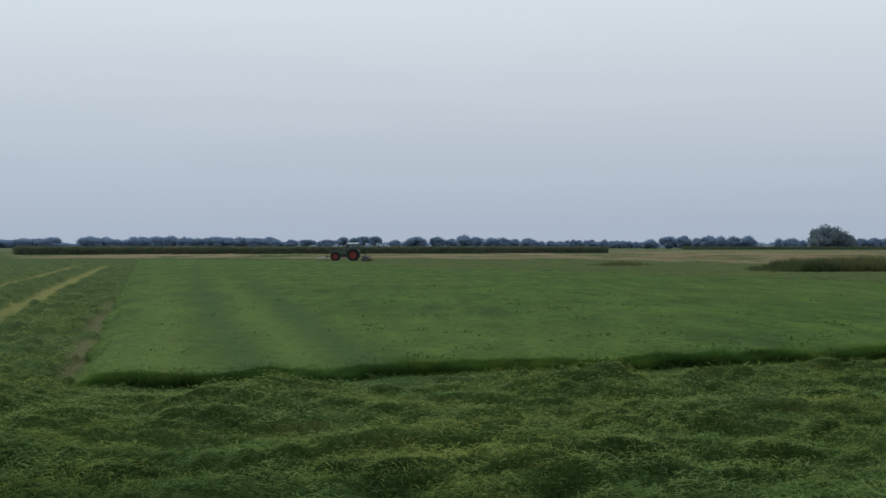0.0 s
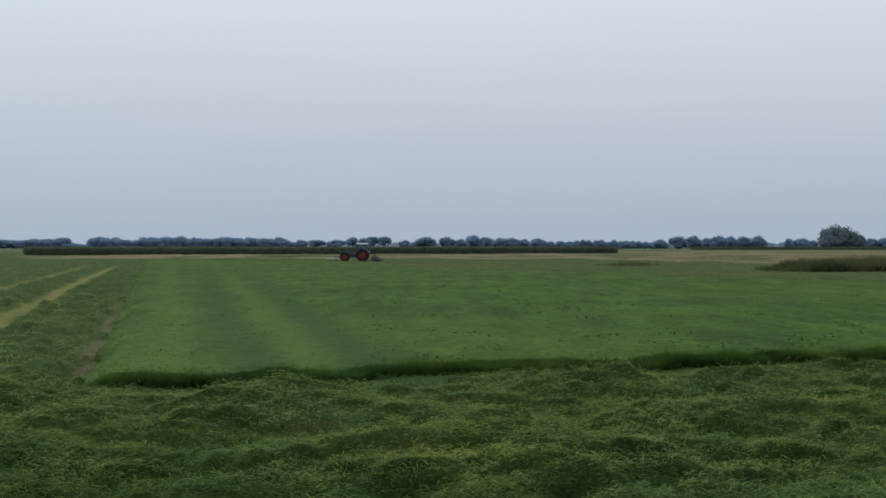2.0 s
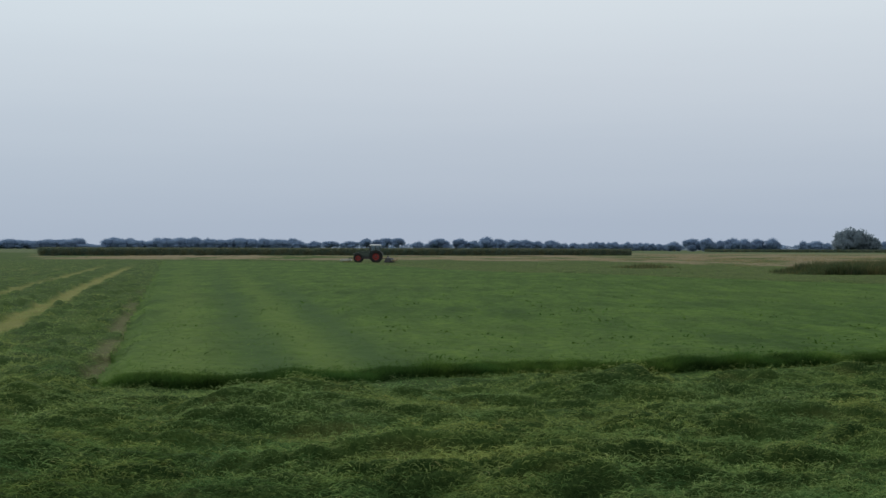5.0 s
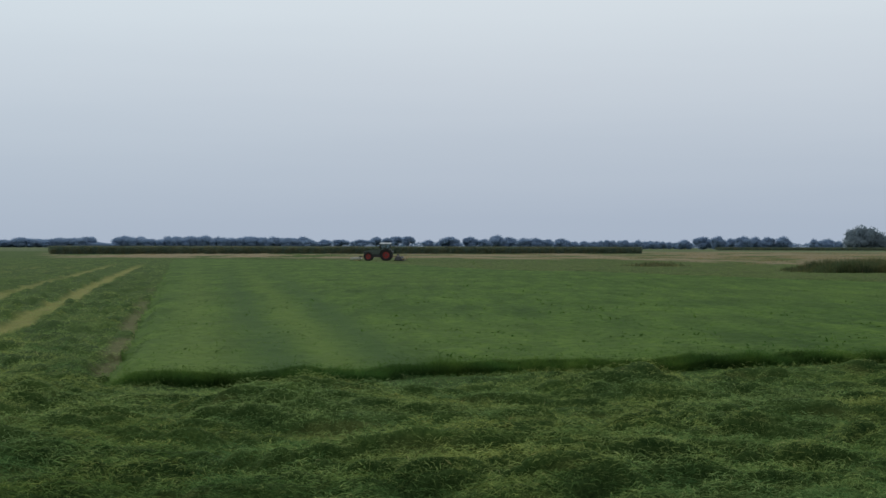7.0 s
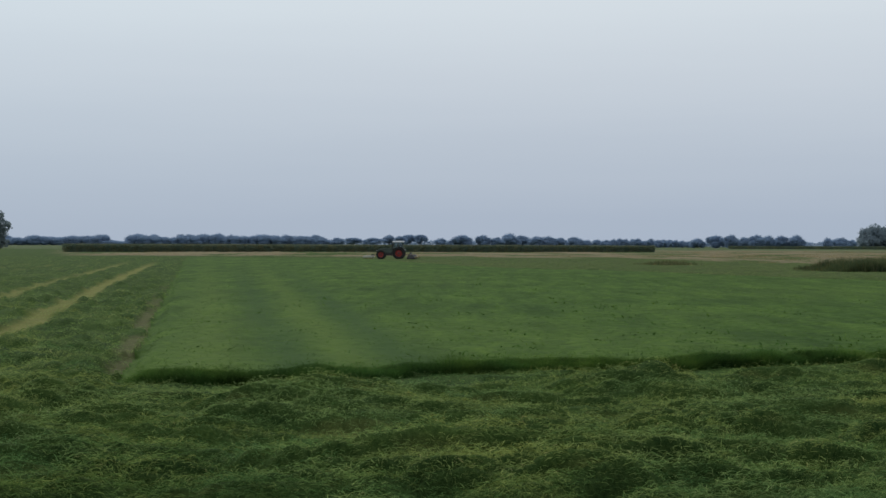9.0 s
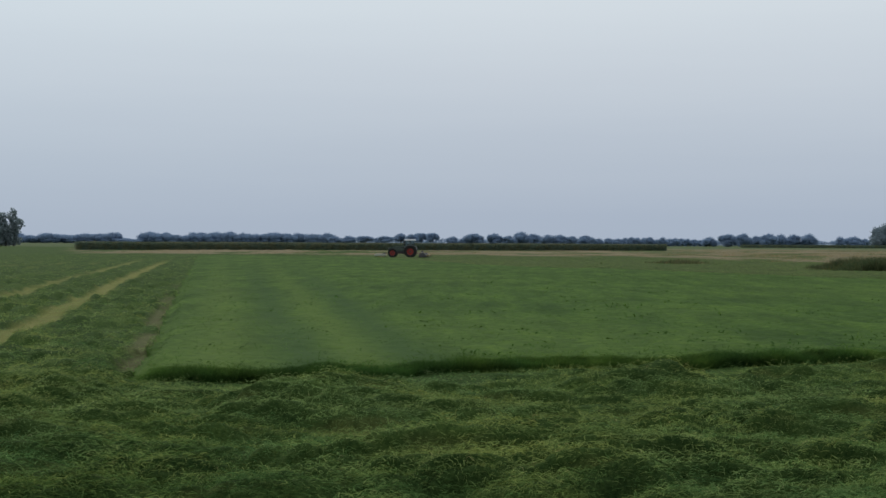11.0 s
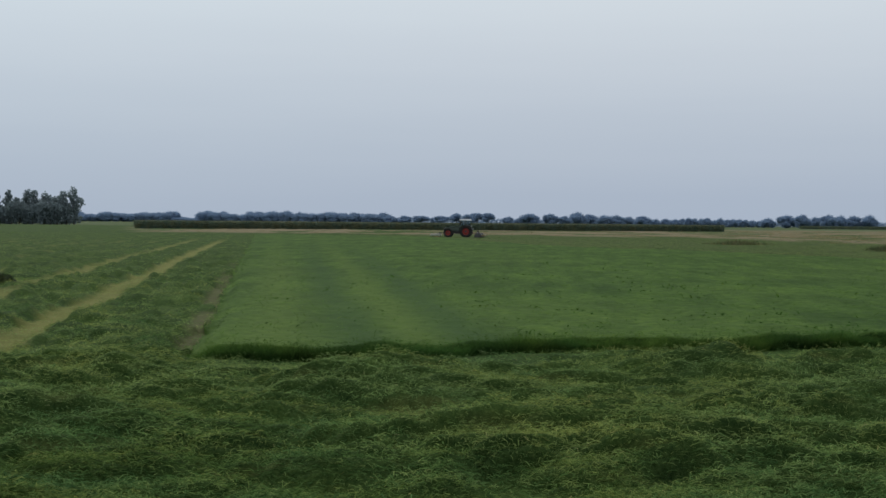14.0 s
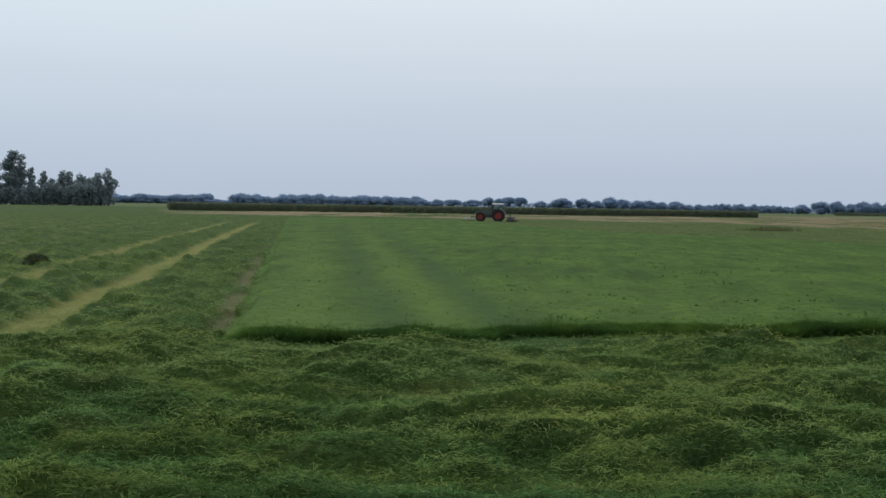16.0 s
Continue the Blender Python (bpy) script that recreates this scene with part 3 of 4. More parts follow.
def crown_core(blobs, scale=0.74):
    """The dense inside of a crown: a lumpy closed shell in each of its lumps, as vertices and quads."""
    verts, quads, base = [], [], 0
    a, e = np.meshgrid(np.arange(9) * 6.283 / 9, np.linspace(-1.45, 1.45, 6))
    d = np.stack([np.cos(a) * np.cos(e), np.sin(a) * np.cos(e), np.sin(e)], -1).reshape(-1, 3)
    i, j = np.meshgrid(np.arange(9), np.arange(5))
    q = np.stack([j * 9 + i, j * 9 + (i + 1) % 9, (j + 1) * 9 + (i + 1) % 9, (j + 1) * 9 + i], -1).reshape(-1, 4)
    for bx, by, bz, rx, rz in blobs:
        r = scale * rng.uniform(0.82, 1.06, len(d))[:, None]
        verts.append(np.array([bx, by, bz]) + d * r * np.array([rx, rx, rz]))
        quads.append(q + base)
        base += len(d)
    return np.concatenate(verts), np.concatenate(quads)


def crown_points(n, blobs, shell=0.55):
    """Points within a union of lumps (x, y, z, rx, rz), denser towards the skin."""
    out = []
    w = np.array([b[3] ** 2 * b[4] for b in blobs])
    for (bx, by, bz, rx, rz), c in zip(blobs, np.maximum((n * w / w.sum()).astype(int), 6)):
        d = rng.normal(size=(c, 3))
        d /= np.linalg.norm(d, axis=1)[:, None]
        r = (shell + (1 - shell) * rng.random(c))[:, None]
        out.append(np.array([bx, by, bz]) + d * r * np.array([rx, rx, rz]))
    return np.concatenate(out)


def limb(bm, p, q, r0, r1, sides=6):
    p, q = Vector(p), Vector(q)
    turn = (q - p).to_track_quat("Z", "Y").to_matrix()
    rings = [[bm.verts.new(at + turn @ Vector((r * math.cos(6.2832 * i / sides), r * math.sin(6.2832 * i / sides), 0))) for i in range(sides)] for at, r in ((p, r0), (q, r1))]
    for i in range(sides):
        bm.faces.new((rings[0][i], rings[0][(i + 1) % sides], rings[1][(i + 1) % sides], rings[1][i]))
    bm.faces.new(rings[1])
    return rings


def tree(label, blobs, leaves, size, trunk_h, mat, category="tree", group="", dense=True):
    """A tree of unit size: trunk with limbs, crown of leaf clumps over its lumps."""
    base = tagged(new("tree"), label, category, group)
    bm = bmesh.new()
    top = max(b[2] for b in blobs)
    limb(bm, (0, 0, -0.2), (0.1, 0, trunk_h), 0.42, 0.3, 8)
    limb(bm, (0.1, 0, trunk_h), (0.15, 0.1, top), 0.3, 0.08, 8)
    for b in blobs:
        limb(bm, (0.1, 0, trunk_h * 0.9), (b[0] * 0.85, b[1] * 0.85, b[2]), 0.18, 0.05)
    part("trunk", bm, BARK, base)
    pts = crown_points(leaves, blobs)
    me = clump_mesh("crown", pts, np.full(len(pts), size), crown_core(blobs) if dense else None)
    me.materials.append(mat)
    ob = new("crown", me)
    ob.parent = base
    return base


def round_blobs(height, width, stem, lumps, flat=1.0):
    """Lumps of a broad crown between the stem's top and the height."""
    out = []
    mid, half = (height + stem) / 2, (height - stem) / 2
    for i in range(lumps):
        a = 6.283 * i / lumps + rng.uniform(-0.4, 0.4)
        r = width * 0.5 * rng.uniform(0.35, 0.62)
        out.append((math.cos(a) * r, math.sin(a) * r, mid + half * rng.uniform(-0.45, 0.3) * flat, width * rng.uniform(0.2, 0.3), half * rng.uniform(0.5, 0.7)))
    out.append((0, 0, mid + half * 0.3, width * 0.3, half * 0.7))
    if stem < 2:
        out += [(sx * width * 0.22, 0, height * 0.22, width * 0.26, height * 0.24) for sx in (-1, 1)]
    return out


def place(kinds, t_slope, dist, height, width, unit_h, unit_w):
    src = kinds[int(rng.integers(len(kinds)))]
    m = Matrix.LocRotScale((t_slope * dist, dist, 0), Euler((0, 0, rng.uniform(0, 6.283))), (width / unit_w, width / unit_w, height / unit_h))
    return copy_thing(src, m)


def woods():
    # broad single trees of the middle distance: pixel column, top row, width in pixels, bare stem or not
    kinds = [tree("broad dark hazy deciduous tree on the skyline", round_blobs(14, 16, st, lu), 3000, 0.7, st + 1.5, FAR_HAZE_LEAF, group="skyline trees")
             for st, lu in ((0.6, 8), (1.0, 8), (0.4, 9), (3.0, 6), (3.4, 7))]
    kinds_low, kinds_stem = kinds[:3], kinds[3:]
    D = 1450
    spec = [(490, 424, 28, 0), (514, 423, 26, 0), (545, 424, 30, 1), (566, 426, 10, 0), (580, 424, 24, 1), (608, 419, 24, 1), (628, 421, 22, 1), (645, 418, 26, 1), (665, 418, 22, 1),
            (700, 424, 20, 0), (717, 427, 14, 0), (738, 418, 34, 0), (774, 418, 26, 0), (800, 422, 22, 0), (822, 415, 34, 0), (842, 418, 30, 0), (868, 420, 28, 0), (888, 420, 28, 0),
            (912, 422, 26, 0), (935, 421, 30, 0), (958, 426, 20, 0), (975, 425, 20, 0), (992, 426, 18, 0)]
    for image_x, top, wid, stem in spec:
        h = (HORIZON_PX - top) / FOCAL_PX * D + EYE
        place(kinds_stem if stem else kinds_low, (image_x - CENTRE_PX) / FOCAL_PX, D + rng.uniform(-40, 40), h, wid / FOCAL_PX * D * 1.22, 14, 16)
    # trees farther right
    for image_x in range(1004, 1140, 11):
        place(kinds_low, (image_x - CENTRE_PX) / FOCAL_PX, D + rng.uniform(0, 60), (HORIZON_PX - rng.uniform(423, 428)) / FOCAL_PX * D + EYE, rng.uniform(17, 24) / FOCAL_PX * D, 14, 16)
    for image_x, top, wid in ((1152, 423, 26), (1184, 417, 34), (1212, 416, 24), (1232, 420, 22), (1256, 416, 28), (1276, 417, 26), (1297, 417, 26), (1325, 416, 28),
                         (1378, 421, 18), (1402, 421, 28), (1422, 424, 16), (1524, 421, 26), (1548, 420, 28), (1572, 420, 28), (1600, 422, 28)):
        place(kinds_low, (image_x - CENTRE_PX) / FOCAL_PX, 1300 + rng.uniform(-30, 30), (HORIZON_PX - top) / FOCAL_PX * 1300 + EYE, wid / FOCAL_PX * 1300 * 1.28, 14, 16)
    for src in kinds:
        src.matrix_basis = Matrix.LocRotScale((rng.uniform(820, 900), 1400, 0), None, (1, 1, 1))
    # continuous wood farther left: one mass of crowns with an uneven roofline
    pts, sizes, cores, total = [], [], [], 0
    D = 1900
    for image_x in np.arange(-420, 482, 6.0):
        bumpy = fbm(np.array([image_x * 0.055]), np.array([0.5]), 171, 2)[0]
        top = (HORIZON_PX - 421 + 20 * (bumpy - 0.5) - 1.5 * (image_x < 100)) / FOCAL_PX * D + EYE
        top *= 0.42 if 100 < image_x < 142 else 1.0
        for k in range(2):
            w = rng.uniform(7, 11)
            c = np.array([(image_x - CENTRE_PX) / FOCAL_PX * D + rng.uniform(-3, 3), D + rng.uniform(-14, 22), 0])
            hh = top * rng.uniform(0.86, 1.04)
            lumps = [(0, 0, hh * 0.62, w, hh * 0.38), (rng.uniform(-4, 4), 0, hh * 0.3, w * 0.9, hh * 0.3)]
            q, (cv, cq) = crown_points(380, lumps, 0.72), crown_core(lumps, 0.8)
            cores.append((cv + c, cq + total))
            total += len(cv)
            pts.append(q + c), sizes.append(np.full(len(q), 1.1))
    # a lower, still farther line of trees closes the gaps
    for image_x in np.arange(482, 1720, 8.0):
        hh = 7.5 + 3.5 * fbm(np.array([image_x * 0.06]), np.array([2.5]), 173, 2)[0]
        q = crown_points(80, [(0, 0, hh * 0.55, 7, hh * 0.5)], 0.4)
        pts.append(q + np.array([(image_x - CENTRE_PX) / FOCAL_PX * 2300, 2300 + rng.uniform(-10, 10), 0])), sizes.append(np.full(len(q), 2.0))
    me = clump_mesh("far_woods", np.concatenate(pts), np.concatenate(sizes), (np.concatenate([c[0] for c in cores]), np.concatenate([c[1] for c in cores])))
    thing("far_woods", me, FAR_HAZE_LEAF, "long hazy blue-green belt of woods on the skyline", "woods", "stuff")


woods()


def right_clump():
    """The big dense clump of two bushy trees beyond the far maize."""
    D = 1120
    k = D / FOCAL_PX
    for image_x, top, wid, label in ((1458, 397, 58, "tall bushy dark green tree standing alone behind maize"), (1494, 409, 40, "lower bushy tree leaning against a taller one")):
        h = (HORIZON_PX - top) * k + EYE
        w = wid * k
        blobs = round_blobs(h, w, 0.4, 11) + round_blobs(h * 0.7, w * 1.05, 0.2, 7) + [(w * 0.25, 0, h * 0.3, w * 0.3, h * 0.3), (-w * 0.25, 0, h * 0.3, w * 0.28, h * 0.3)]
        t = tree(label, blobs, 2400, 1.6, 2.0, MID_HAZE_LEAF)
        t.location = ((image_x - CENTRE_PX) / FOCAL_PX * D, D, 0)


def left_group():
    """A row of poplars and mixed trees across the mown field."""
    D = 640

    def tall(s, h, w, label, lumps):
        s -= 0.0095
        h *= 0.96
        blobs = []
        for i in range(lumps):
            f = (i + 0.5) / lumps
            r = w * 0.5 * (0.55 + 0.45 * math.sin(3.0 * min(f + 0.12, 1.0))) * rng.uniform(0.75, 1.0)
            a = rng.uniform(0, 6.283)
            blobs.append((math.cos(a) * r * 0.35, math.sin(a) * r * 0.35, h * (0.06 + 0.9 * f), r * 0.8, h / lumps * 0.85))
        t = tree(label, blobs, int(95 * lumps), 1.0, 2.0, NEAR_HAZE_LEAF, group="trees at the field's end", dense=w > 11)
        t.location = (s * D, D + rng.uniform(-5, 5), 0)
    tall(-0.4295, 28.0, 14.0, "tall dark poplar with a full uneven crown", 14)
    tall(-0.4420, 28.5, 12.0, "tall dark poplar standing among others", 12)
    tall(-0.4570, 22, 9.0, "tall dark poplar standing among others", 12)
    tall(-0.4215, 26.0, 9.0, "slender dark poplar beside a broader one", 12)
    tall(-0.4120, 19, 6.0, "slender lower tree beside tall poplars", 9)
    for s, h in ((-0.404, 17.5), (-0.3975, 14), (-0.392, 18), (-0.386, 17.8), (-0.3785, 16.5), (-0.372, 15), (-0.366, 14.5), (-0.3595, 17.2)):
        tall(s, h * 0.97, rng.uniform(6.5, 9.0), "thin dark tree with a ragged open top", 8)
    tall(-0.3530, 19.0, 10.5, "upright leafy tree at the end of a tree row", 10)
    for s in np.arange(-0.48, -0.3635, 0.005):
        h = rng.uniform(8, 12)
        t = tree("dense dark shrub under the trees", round_blobs(h, 7.0, 0.2, 6), 620, 1.0, 1.0, NEAR_HAZE_LEAF, "shrub", "shrubs under the trees", False)
        t.location = (float(s) * D, D - 6 + rng.uniform(-3, 3), 0)


right_clump()
left_group()


# ---------------------------------------------------------------- weeds and a heap of hay
def dock_weeds():
    n = 110
    y = np.exp(rng.uniform(math.log(26), math.log(105), n))
    x = rng.uniform(-0.3, 0.44, n) * y
    keep = inside(x, y) > 0.8
    x, y = x[keep], y[keep]
    k = np.repeat(np.arange(len(x)), 16)
    m = len(k)
    bx, by = x[k] + rng.normal(0, 0.28, m), y[k] + rng.normal(0, 0.3, m)
    rise = rng.normal(0.55, 0.25, m)
    blades("dock_weeds", bx, by, field_height(bx, by) - 0.03, rng.uniform(0.1, 0.2, m), rng.uniform(0.03, 0.06, m), rng.uniform(0, 6.283, m), rise, rise - 0.7,
           np.clip(rng.normal(0.5, 0.14, m), 0, 1), GROW_BLADE, "dark broad-leaved weeds among the uncut grass", "weeds")


def hay_heap():
    bm = bmesh.new()
    bmesh.ops.create_icosphere(bm, subdivisions=4, radius=1.0)
    for v in bm.verts:
        k = 1 + 0.35 * (noise.noise(v.co * 2.3) + 0.5 * noise.noise(v.co * 5.5))
        v.co = Vector((v.co.x * 0.52 * k, v.co.y * 0.42 * k, max(v.co.z, -0.1) * 0.34 * k))
    for f in bm.faces:
        f.smooth = True
    heap = part("hay_heap", bm, plain("wilted_hay", (0.042, 0.054, 0.024), 0.95, grain=0.4, scale=14.0))
    tagged(heap, "low dark brown-green heap of wilted cut grass", "heap")
    heap.location, heap.scale = (-19.65, 47.0, 0.02), (0.95, 0.95, 1.2)
    n = 1500
    a, r = rng.uniform(0, 6.283, n), np.sqrt(rng.random(n))
    z = 0.33 * np.sqrt(np.maximum(0, 1 - r ** 2)) + rng.uniform(-0.02, 0.03, n)
    rise = rng.normal(0.1, 0.4, n)
    ob = blades("strands", 0.52 * r * np.cos(a), 0.42 * r * np.sin(a), z, rng.uniform(0.1, 0.25, n), rng.uniform(0.008, 0.014, n), rng.uniform(0, 6.283, n), rise, rise - 0.5,
                np.clip(rng.normal(0.1, 0.15, n), 0, 1), REED_BLADE, "loose cut strands")
    ob.parent = heap
    del ob["kind"], ob["category"]


dock_weeds()
hay_heap()

# ---------------------------------------------------------------- tractor with mowers
PAINT = plain("dark_green_paint", (0.045, 0.065, 0.05), 0.35)
GREY_STEEL = plain("grey_steel", (0.06, 0.06, 0.062), 0.6, 0.2)
RED_PAINT = plain("red_rim_paint", (0.21, 0.032, 0.027), 0.6)
WHITE_PAINT = plain("white_roof_paint", (0.72, 0.73, 0.74), 0.4, grain=0.05)
RUBBER = plain("black_rubber", (0.022, 0.021, 0.02), 0.85)
PALE_COVER = plain("pale_cover", (0.36, 0.36, 0.31), 0.7)
YELLOW_PAINT = plain("yellow_paint", (0.2, 0.165, 0.075), 0.6)
LAMP_LENS = plain("lamp_lens", (0.7, 0.7, 0.68), 0.15, grain=0.03)
GLASS, _gt, _gb = material("cab_glass", 0.05)
_gb.inputs["Transmission Weight"].default_value = 1.0
_gb.inputs["Base Color"].default_value = (0.55, 0.65, 0.66, 1)


def box(bm, x0, x1, y0, y1, z0, z1, bevel=0.03, top=(0, 0)):
    """A bevelled block; top: how far its top draws in along x and y."""
    made = bmesh.ops.create_cube(bm, size=1.0)["verts"]
    for v in made:
        hi = v.co.z > 0
        sx, sy = (1 if v.co.x > 0 else -1), (1 if v.co.y > 0 else -1)
        v.co = Vector((x1 if sx > 0 else x0, y1 if sy > 0 else y0, z1 if hi else z0))
        if hi:
            v.co.x -= sx * top[0]
            v.co.y -= sy * top[1]
    if bevel:
        edges = list({e for v in made for e in v.link_edges})
        bmesh.ops.bevel(bm, geom=edges, offset=bevel, segments=2, affect="EDGES")


def ring(bm, profile, sides):
    """A solid of revolution about y from (radius, y) pairs, closed on itself."""
    rows = [[bm.verts.new((r * math.cos(6.28319 * i / sides), y, r * math.sin(6.28319 * i / sides))) for r, y in profile] for i in range(sides)]
    for i in range(sides):
        a, b = rows[i], rows[(i + 1) % sides]
        for k in range(len(profile)):
            l = (k + 1) % len(profile)
            bm.faces.new((a[k], a[l], b[l], b[k]))


def wheel(name, parent, x, y, radius, width):
    w = tagged(new(name), "")
    w.parent = parent
    w.location = (x, y, radius)
    rim_r, h = radius * 0.56, width / 2
    bm = bmesh.new()
    ring(bm, [(rim_r, -h * 0.85), (radius * 0.86, -h), (radius * 0.96, -h * 0.8), (radius * 0.965, h * 0.8), (radius * 0.86, h), (rim_r, h * 0.85)], 40)
    for k in range(22):
        for side in (-1, 1):
            b2 = bmesh.new()
            box(b2, -0.05 * radius, 0.05 * radius, 0.05 * h if side > 0 else -0.9 * h, 0.9 * h if side > 0 else -0.05 * h, radius * 0.94, radius * 1.0, 0.0)
            bmesh.ops.rotate(b2, verts=b2.verts, matrix=Matrix.Rotation(0.45 * side, 3, "Z"))
            bmesh.ops.rotate(b2, verts=b2.verts, matrix=Matrix.Rotation(6.28319 * (k + (0.5 if side > 0 else 0)) / 22, 3, "Y"))
            tmp = bpy.data.meshes.new("lug")
            b2.to_mesh(tmp)
            b2.free()
            bm.from_mesh(tmp)
            bpy.data.meshes.remove(tmp)
    part("tyre", bm, RUBBER, w, "black rubber tyre with lugs")
    bm = bmesh.new()
    out = 1 if y > 0 else -1
    ring(bm, [(0.1 * radius, out * h * 0.5), (0.3 * radius, out * h * 0.55), (rim_r * 0.85, out * h * 0.3), (rim_r, out * h * 0.84), (rim_r * 0.97, -out * h * 0.84), (rim_r * 0.8, 0), (0.1 * radius, 0)], 32)
    part("rim", bm, RED_PAINT, w, "red painted steel rim")
    bm = bmesh.new()
    ring(bm, [(0.02, out * h * 0.62), (0.14 * radius, out * h * 0.62), (0.16 * radius, out * h * 0.4), (0.02, out * h * 0.4)], 16)
    part("hub", bm, GREY_STEEL, w, "grey wheel hub")
    return w


def tractor():
    t = tagged(new("tractor"), "dark green tractor with red rims and white cab roof, carrying mowers", "tractor")
    # chassis and engine
    bm = bmesh.new()
    box(bm, -0.9, 3.3, -0.32, 0.32, 0.62, 1.05, 0.05)
    box(bm, -0.5, 0.7, -0.55, 0.55, 0.7, 1.15, 0.06)
    part("chassis", bm, GREY_STEEL, t, "dark grey steel chassis")
    bm = bmesh.new()
    box(bm, 0.95, 3.65, -0.45, 0.45, 1.02, 1.72, 0.10, (0.1, 0.06))
    box(bm, 0.95, 2.9, -0.38, 0.38, 1.68, 1.88, 0.07, (0.12, 0.1))
    part("hood", bm, PAINT, t, "dark green sloping engine hood")
    bm = bmesh.new()
    box(bm, 3.62, 3.70, -0.34, 0.34, 1.1, 1.6, 0.02)
    part("grille", bm, RUBBER, t, "black front grille")
    for y in (-0.28, 0.28):
        bm = bmesh.new()
        box(bm, 3.66, 3.73, y - 0.1, y + 0.1, 1.42, 1.54, 0.02)
        part("headlight", bm, LAMP_LENS, t, "pale glass headlight")
    # cab
    cab = new("cab")
    cab.parent = t
    bm = bmesh.new()
    box(bm, -0.75, 0.98, -0.72, 0.72, 1.1, 1.55, 0.06)
    part("cab_base", bm, PAINT, cab)
    for x, y, dx in ((-0.72, -0.74, 0.06), (-0.72, 0.74, 0.06), (0.1, -0.8, 0.0), (0.1, 0.8, 0.0), (0.95, -0.66, -0.08), (0.95, 0.66, -0.08)):
        bm = bmesh.new()
        limb(bm, (x, y, 1.5), (x + dx, y * 0.95, 2.85), 0.045, 0.04, 6)
        part("pillar", bm, PAINT, cab)
    for x0, x1, y0, y1 in ((-0.66, 0.05, -0.755, -0.745), (0.15, 0.86, -0.735, -0.725), (-0.66, 0.05, 0.745, 0.755), (0.15, 0.86, 0.725, 0.735), (0.90, 0.91, -0.62, 0.62), (-0.70, -0.69, -0.68, 0.68)):
        bm = bmesh.new()
        box(bm, x0, x1, y0, y1, 1.56, 2.82, 0.0)
        part("window_pane", bm, GLASS, cab, "clear tinted cab glass").visible_shadow = False
    bm = bmesh.new()
    box(bm, -0.9, 1.12, -0.84, 0.84, 2.82, 3.06, 0.09, (0.08, 0.08))
    part("roof", bm, WHITE_PAINT, cab, "white rounded cab roof")
    bm = bmesh.new()
    box(bm, -0.45, 0.1, -0.28, 0.28, 1.5, 1.72, 0.06)
    box(bm, -0.5, -0.36, -0.26, 0.26, 1.7, 2.35, 0.06)
    part("driver_seat", bm, RUBBER, cab, "black padded driver seat")
    bm = bmesh.new()
    limb(bm, (0.72, 0, 1.5), (0.5, 0, 2.0), 0.035, 0.03)
    part("steering_column", bm, RUBBER, cab)
    for y in (-1, 1):
        bm = bmesh.new()
        limb(bm, (0.95, 0.7 * y, 2.55), (1.1, 1.15 * y, 2.5), 0.02, 0.02)
        box(bm, 1.07, 1.13, 1.08 * y - 0.1, 1.08 * y + 0.1, 2.1, 2.5, 0.02)
        part("mirror", bm, RUBBER, cab, "black wing mirror")
        bm = bmesh.new()
        box(bm, 1.08, 1.16, 0.55 * y - 0.1, 0.55 * y + 0.1, 2.88, 2.98, 0.02)
        part("work_lamp", bm, LAMP_LENS, cab, "roof work lamp")
        # mudguard over the rear wheel
        bm = bmesh.new()
        n = 12
        rows = []
        for i in range(n + 1):
            a = radians(15 + 150 * i / n)
            rows.append([bm.verts.new((r * math.cos(a), yy, 1.02 + r * math.sin(a))) for r, yy in ((1.12, 0.62 * y), (1.12, 1.22 * y), (1.16, 1.22 * y), (1.16, 0.62 * y))])
        for i in range(n):
            for k in range(4):
                bm.faces.new((rows[i][k], rows[i][(k + 1) % 4], rows[i + 1][(k + 1) % 4], rows[i + 1][k]))
        bm.faces.new(rows[0]), bm.faces.new(rows[-1])
        part("mudguard", bm, PAINT, t, "dark green rear mudguard")
        bm = bmesh.new()
        for k in range(3):
            box(bm, 0.95, 1.35, 0.72 * y - 0.16, 0.72 * y + 0.16, 0.5 + 0.3 * k, 0.54 + 0.3 * k, 0.01)
        box(bm, 0.93, 0.97, 0.72 * y - 0.17, 0.72 * y + 0.17, 0.5, 1.2, 0.0)
        part("step", bm, GREY_STEEL, t, "grey cab steps")
        wheel("rear_wheel", t, 0.0, 0.95 * y, 1.02, 0.62)
        wheel("front_wheel", t, 2.95, 0.92 * y, 0.78, 0.5)
    bm = bmesh.new()
    limb(bm, (1.1, -0.62, 1.5), (1.1, -0.62, 2.95), 0.07, 0.06, 10)
    part("exhaust", bm, GREY_STEEL, t, "upright steel exhaust pipe")
    # front mower: frame, sloping cover, cutter bar
    fm = new("front_mower")
    fm.parent = t
    bm = bmesh.new()
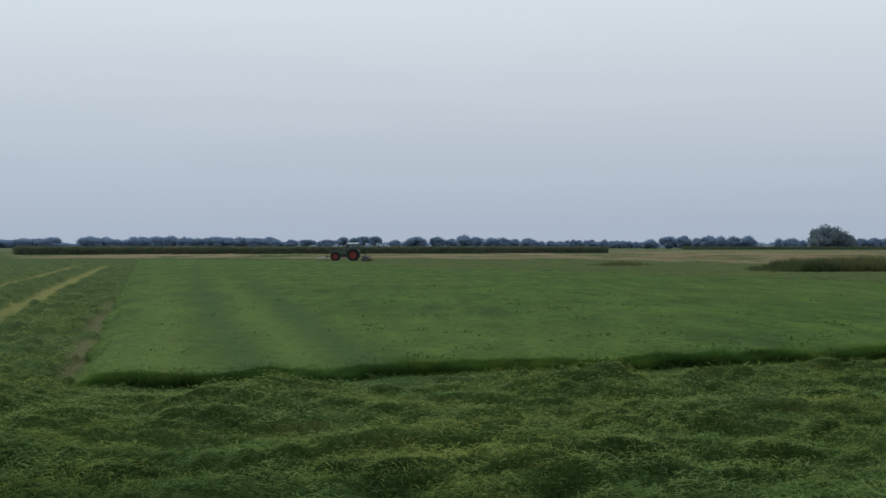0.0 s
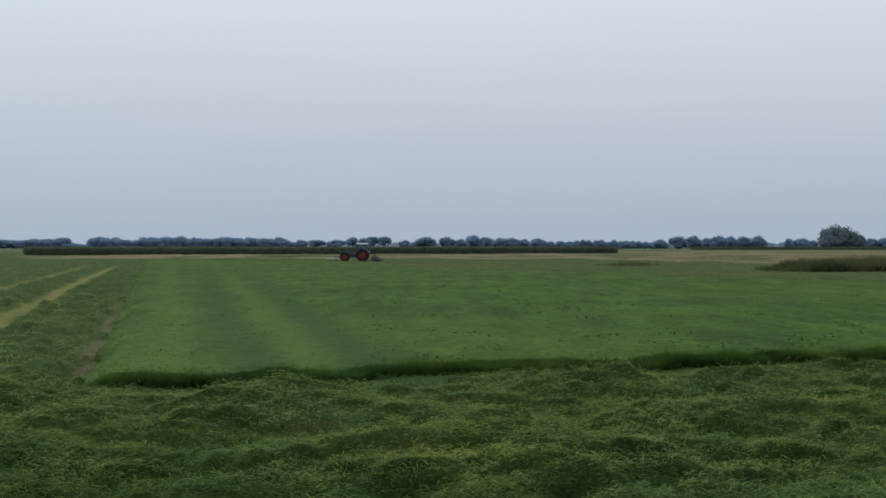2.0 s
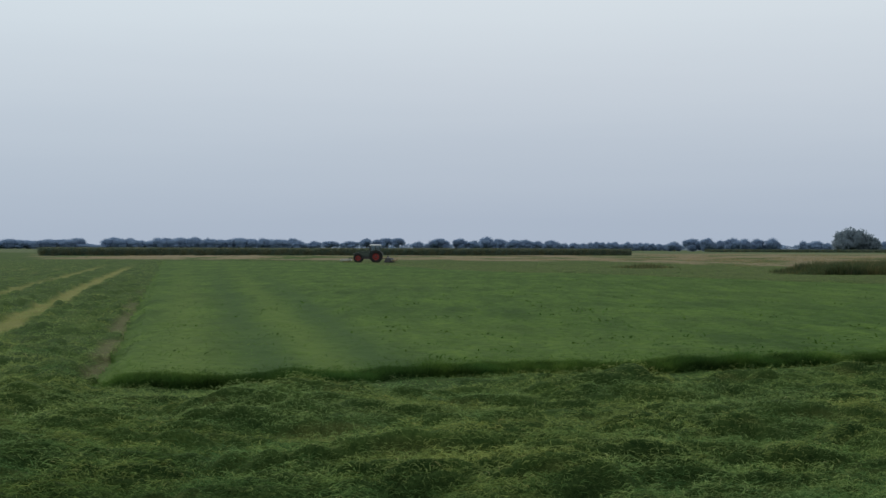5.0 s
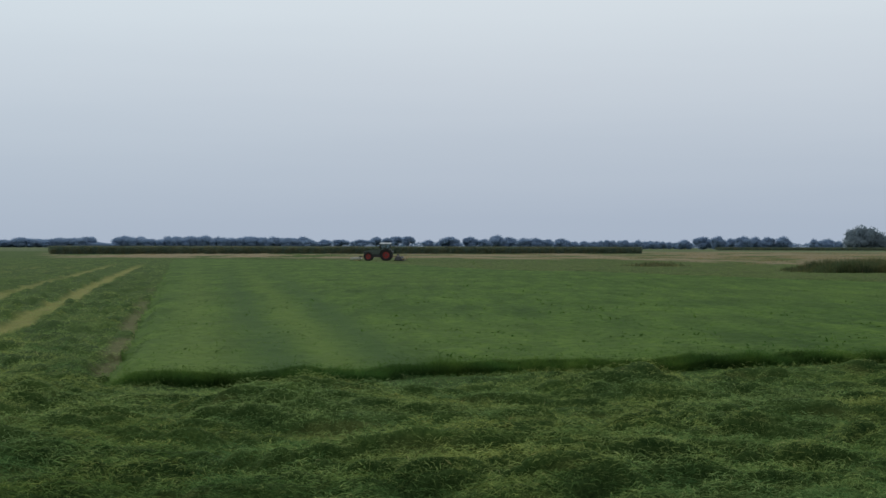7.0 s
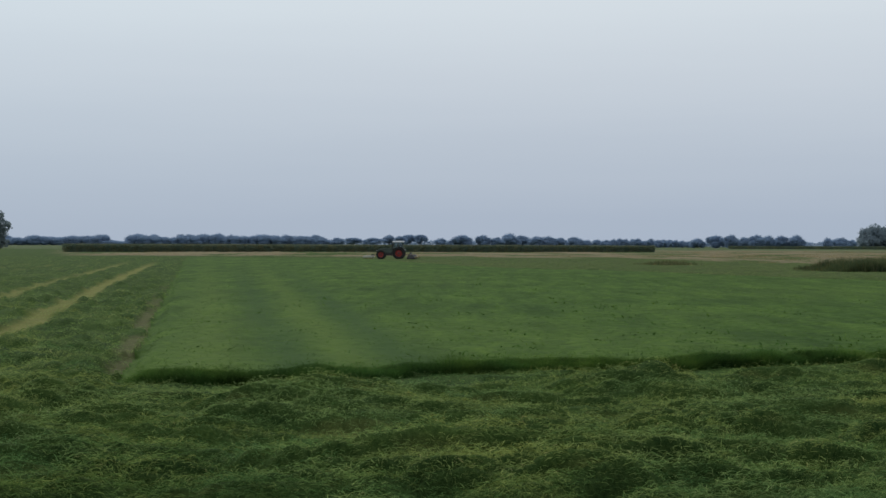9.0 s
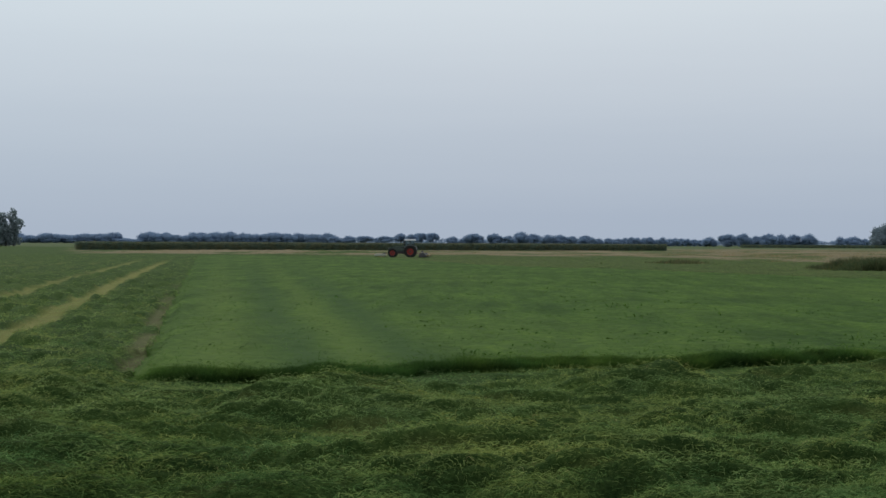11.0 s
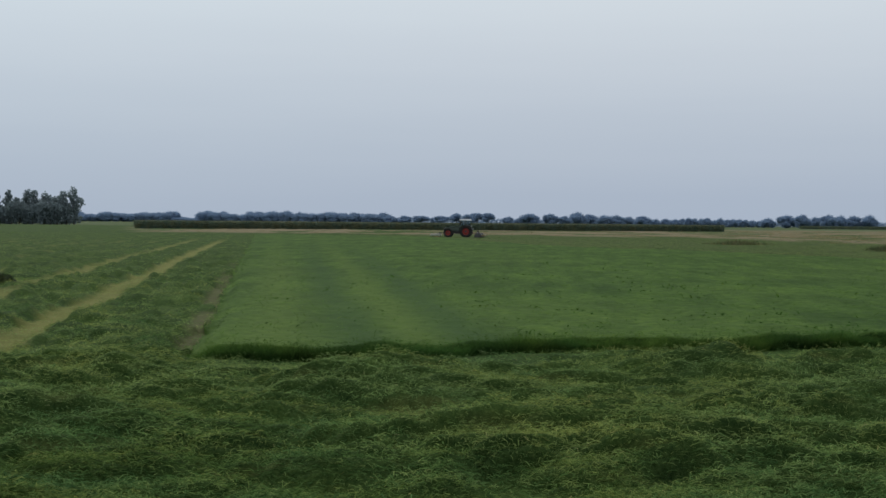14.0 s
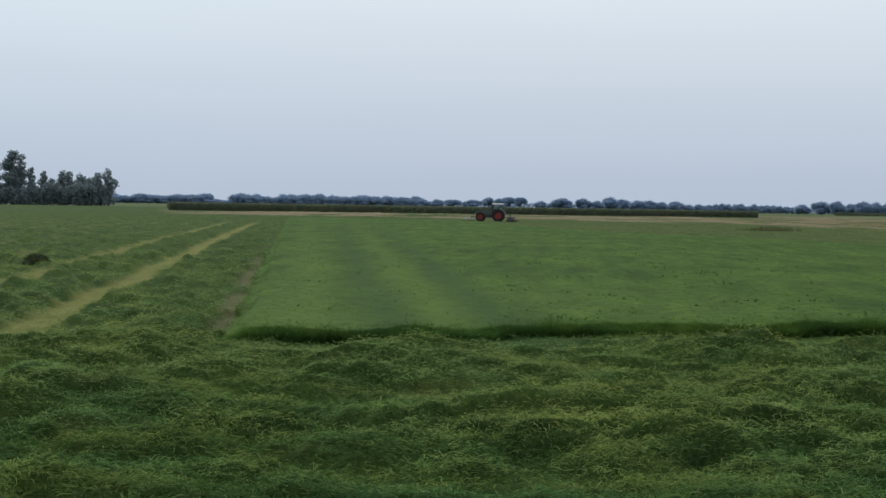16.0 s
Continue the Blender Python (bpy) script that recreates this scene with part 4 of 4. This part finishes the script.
    limb(bm, (3.4, -0.35, 0.7), (4.5, -0.4, 0.75), 0.06, 0.05)
    limb(bm, (3.4, 0.35, 0.7), (4.5, 0.4, 0.75), 0.06, 0.05)
    box(bm, 4.3, 4.5, -1.4, 1.4, 0.66, 0.8, 0.02)
    part("mower_frame", bm, GREY_STEEL, fm, "grey steel lift frame")
    bm = bmesh.new()
    box(bm, 4.1, 6.0, -1.5, 1.5, 0.34, 0.66, 0.05, (0.25, 0.0))
    bmesh.ops.rotate(bm, verts=bm.verts, cent=(4.2, 0, 0.9), matrix=Matrix.Rotation(0.04, 3, "Y"))
    part("cover", bm, PALE_COVER, fm, "pale cloth mower cover")
    bm = bmesh.new()
    box(bm, 4.4, 5.3, -1.5, 1.5, 0.06, 0.2, 0.04)
    part("cutter_bar", bm, YELLOW_PAINT, fm, "yellow cutter bar")
    # rear mower wings spread across the swath
    rm = new("rear_mower")
    rm.parent = t
    bm = bmesh.new()
    limb(bm, (-0.9, -0.4, 0.7), (-1.9, -0.3, 0.8), 0.07, 0.06)
    limb(bm, (-0.9, 0.4, 0.7), (-1.9, 0.3, 0.8), 0.07, 0.06)
    box(bm, -2.1, -1.8, -0.8, 0.8, 0.6, 1.15, 0.05)
    limb(bm, (-1.95, -0.6, 0.95), (-2.0, -3.0, 0.6), 0.09, 0.07)
    limb(bm, (-1.95, 0.6, 0.95), (-2.0, 3.0, 0.6), 0.09, 0.07)
    part("mower_frame", bm, GREY_STEEL, rm, "dark steel carrying frame")
    for y in (-1, 1):
        bm = bmesh.new()
        box(bm, -2.9, -1.5, min(1.4 * y, 4.5 * y), max(1.4 * y, 4.5 * y), 0.12, 0.78, 0.08, (0.3, 0.05))
        part("mower_wing", bm, GREY_STEEL, rm, "dark steel mower wing")
        bm = bmesh.new()
        box(bm, -3.35, -2.8, min(1.5 * y, 4.3 * y), max(1.5 * y, 4.3 * y), 0.3, 0.5, 0.04)
        part("swath_board", bm, YELLOW_PAINT, rm, "yellow swath board")
    t.matrix_basis = pose(-14.85, 226, -0.02, 0, 0, 180)


tractor()
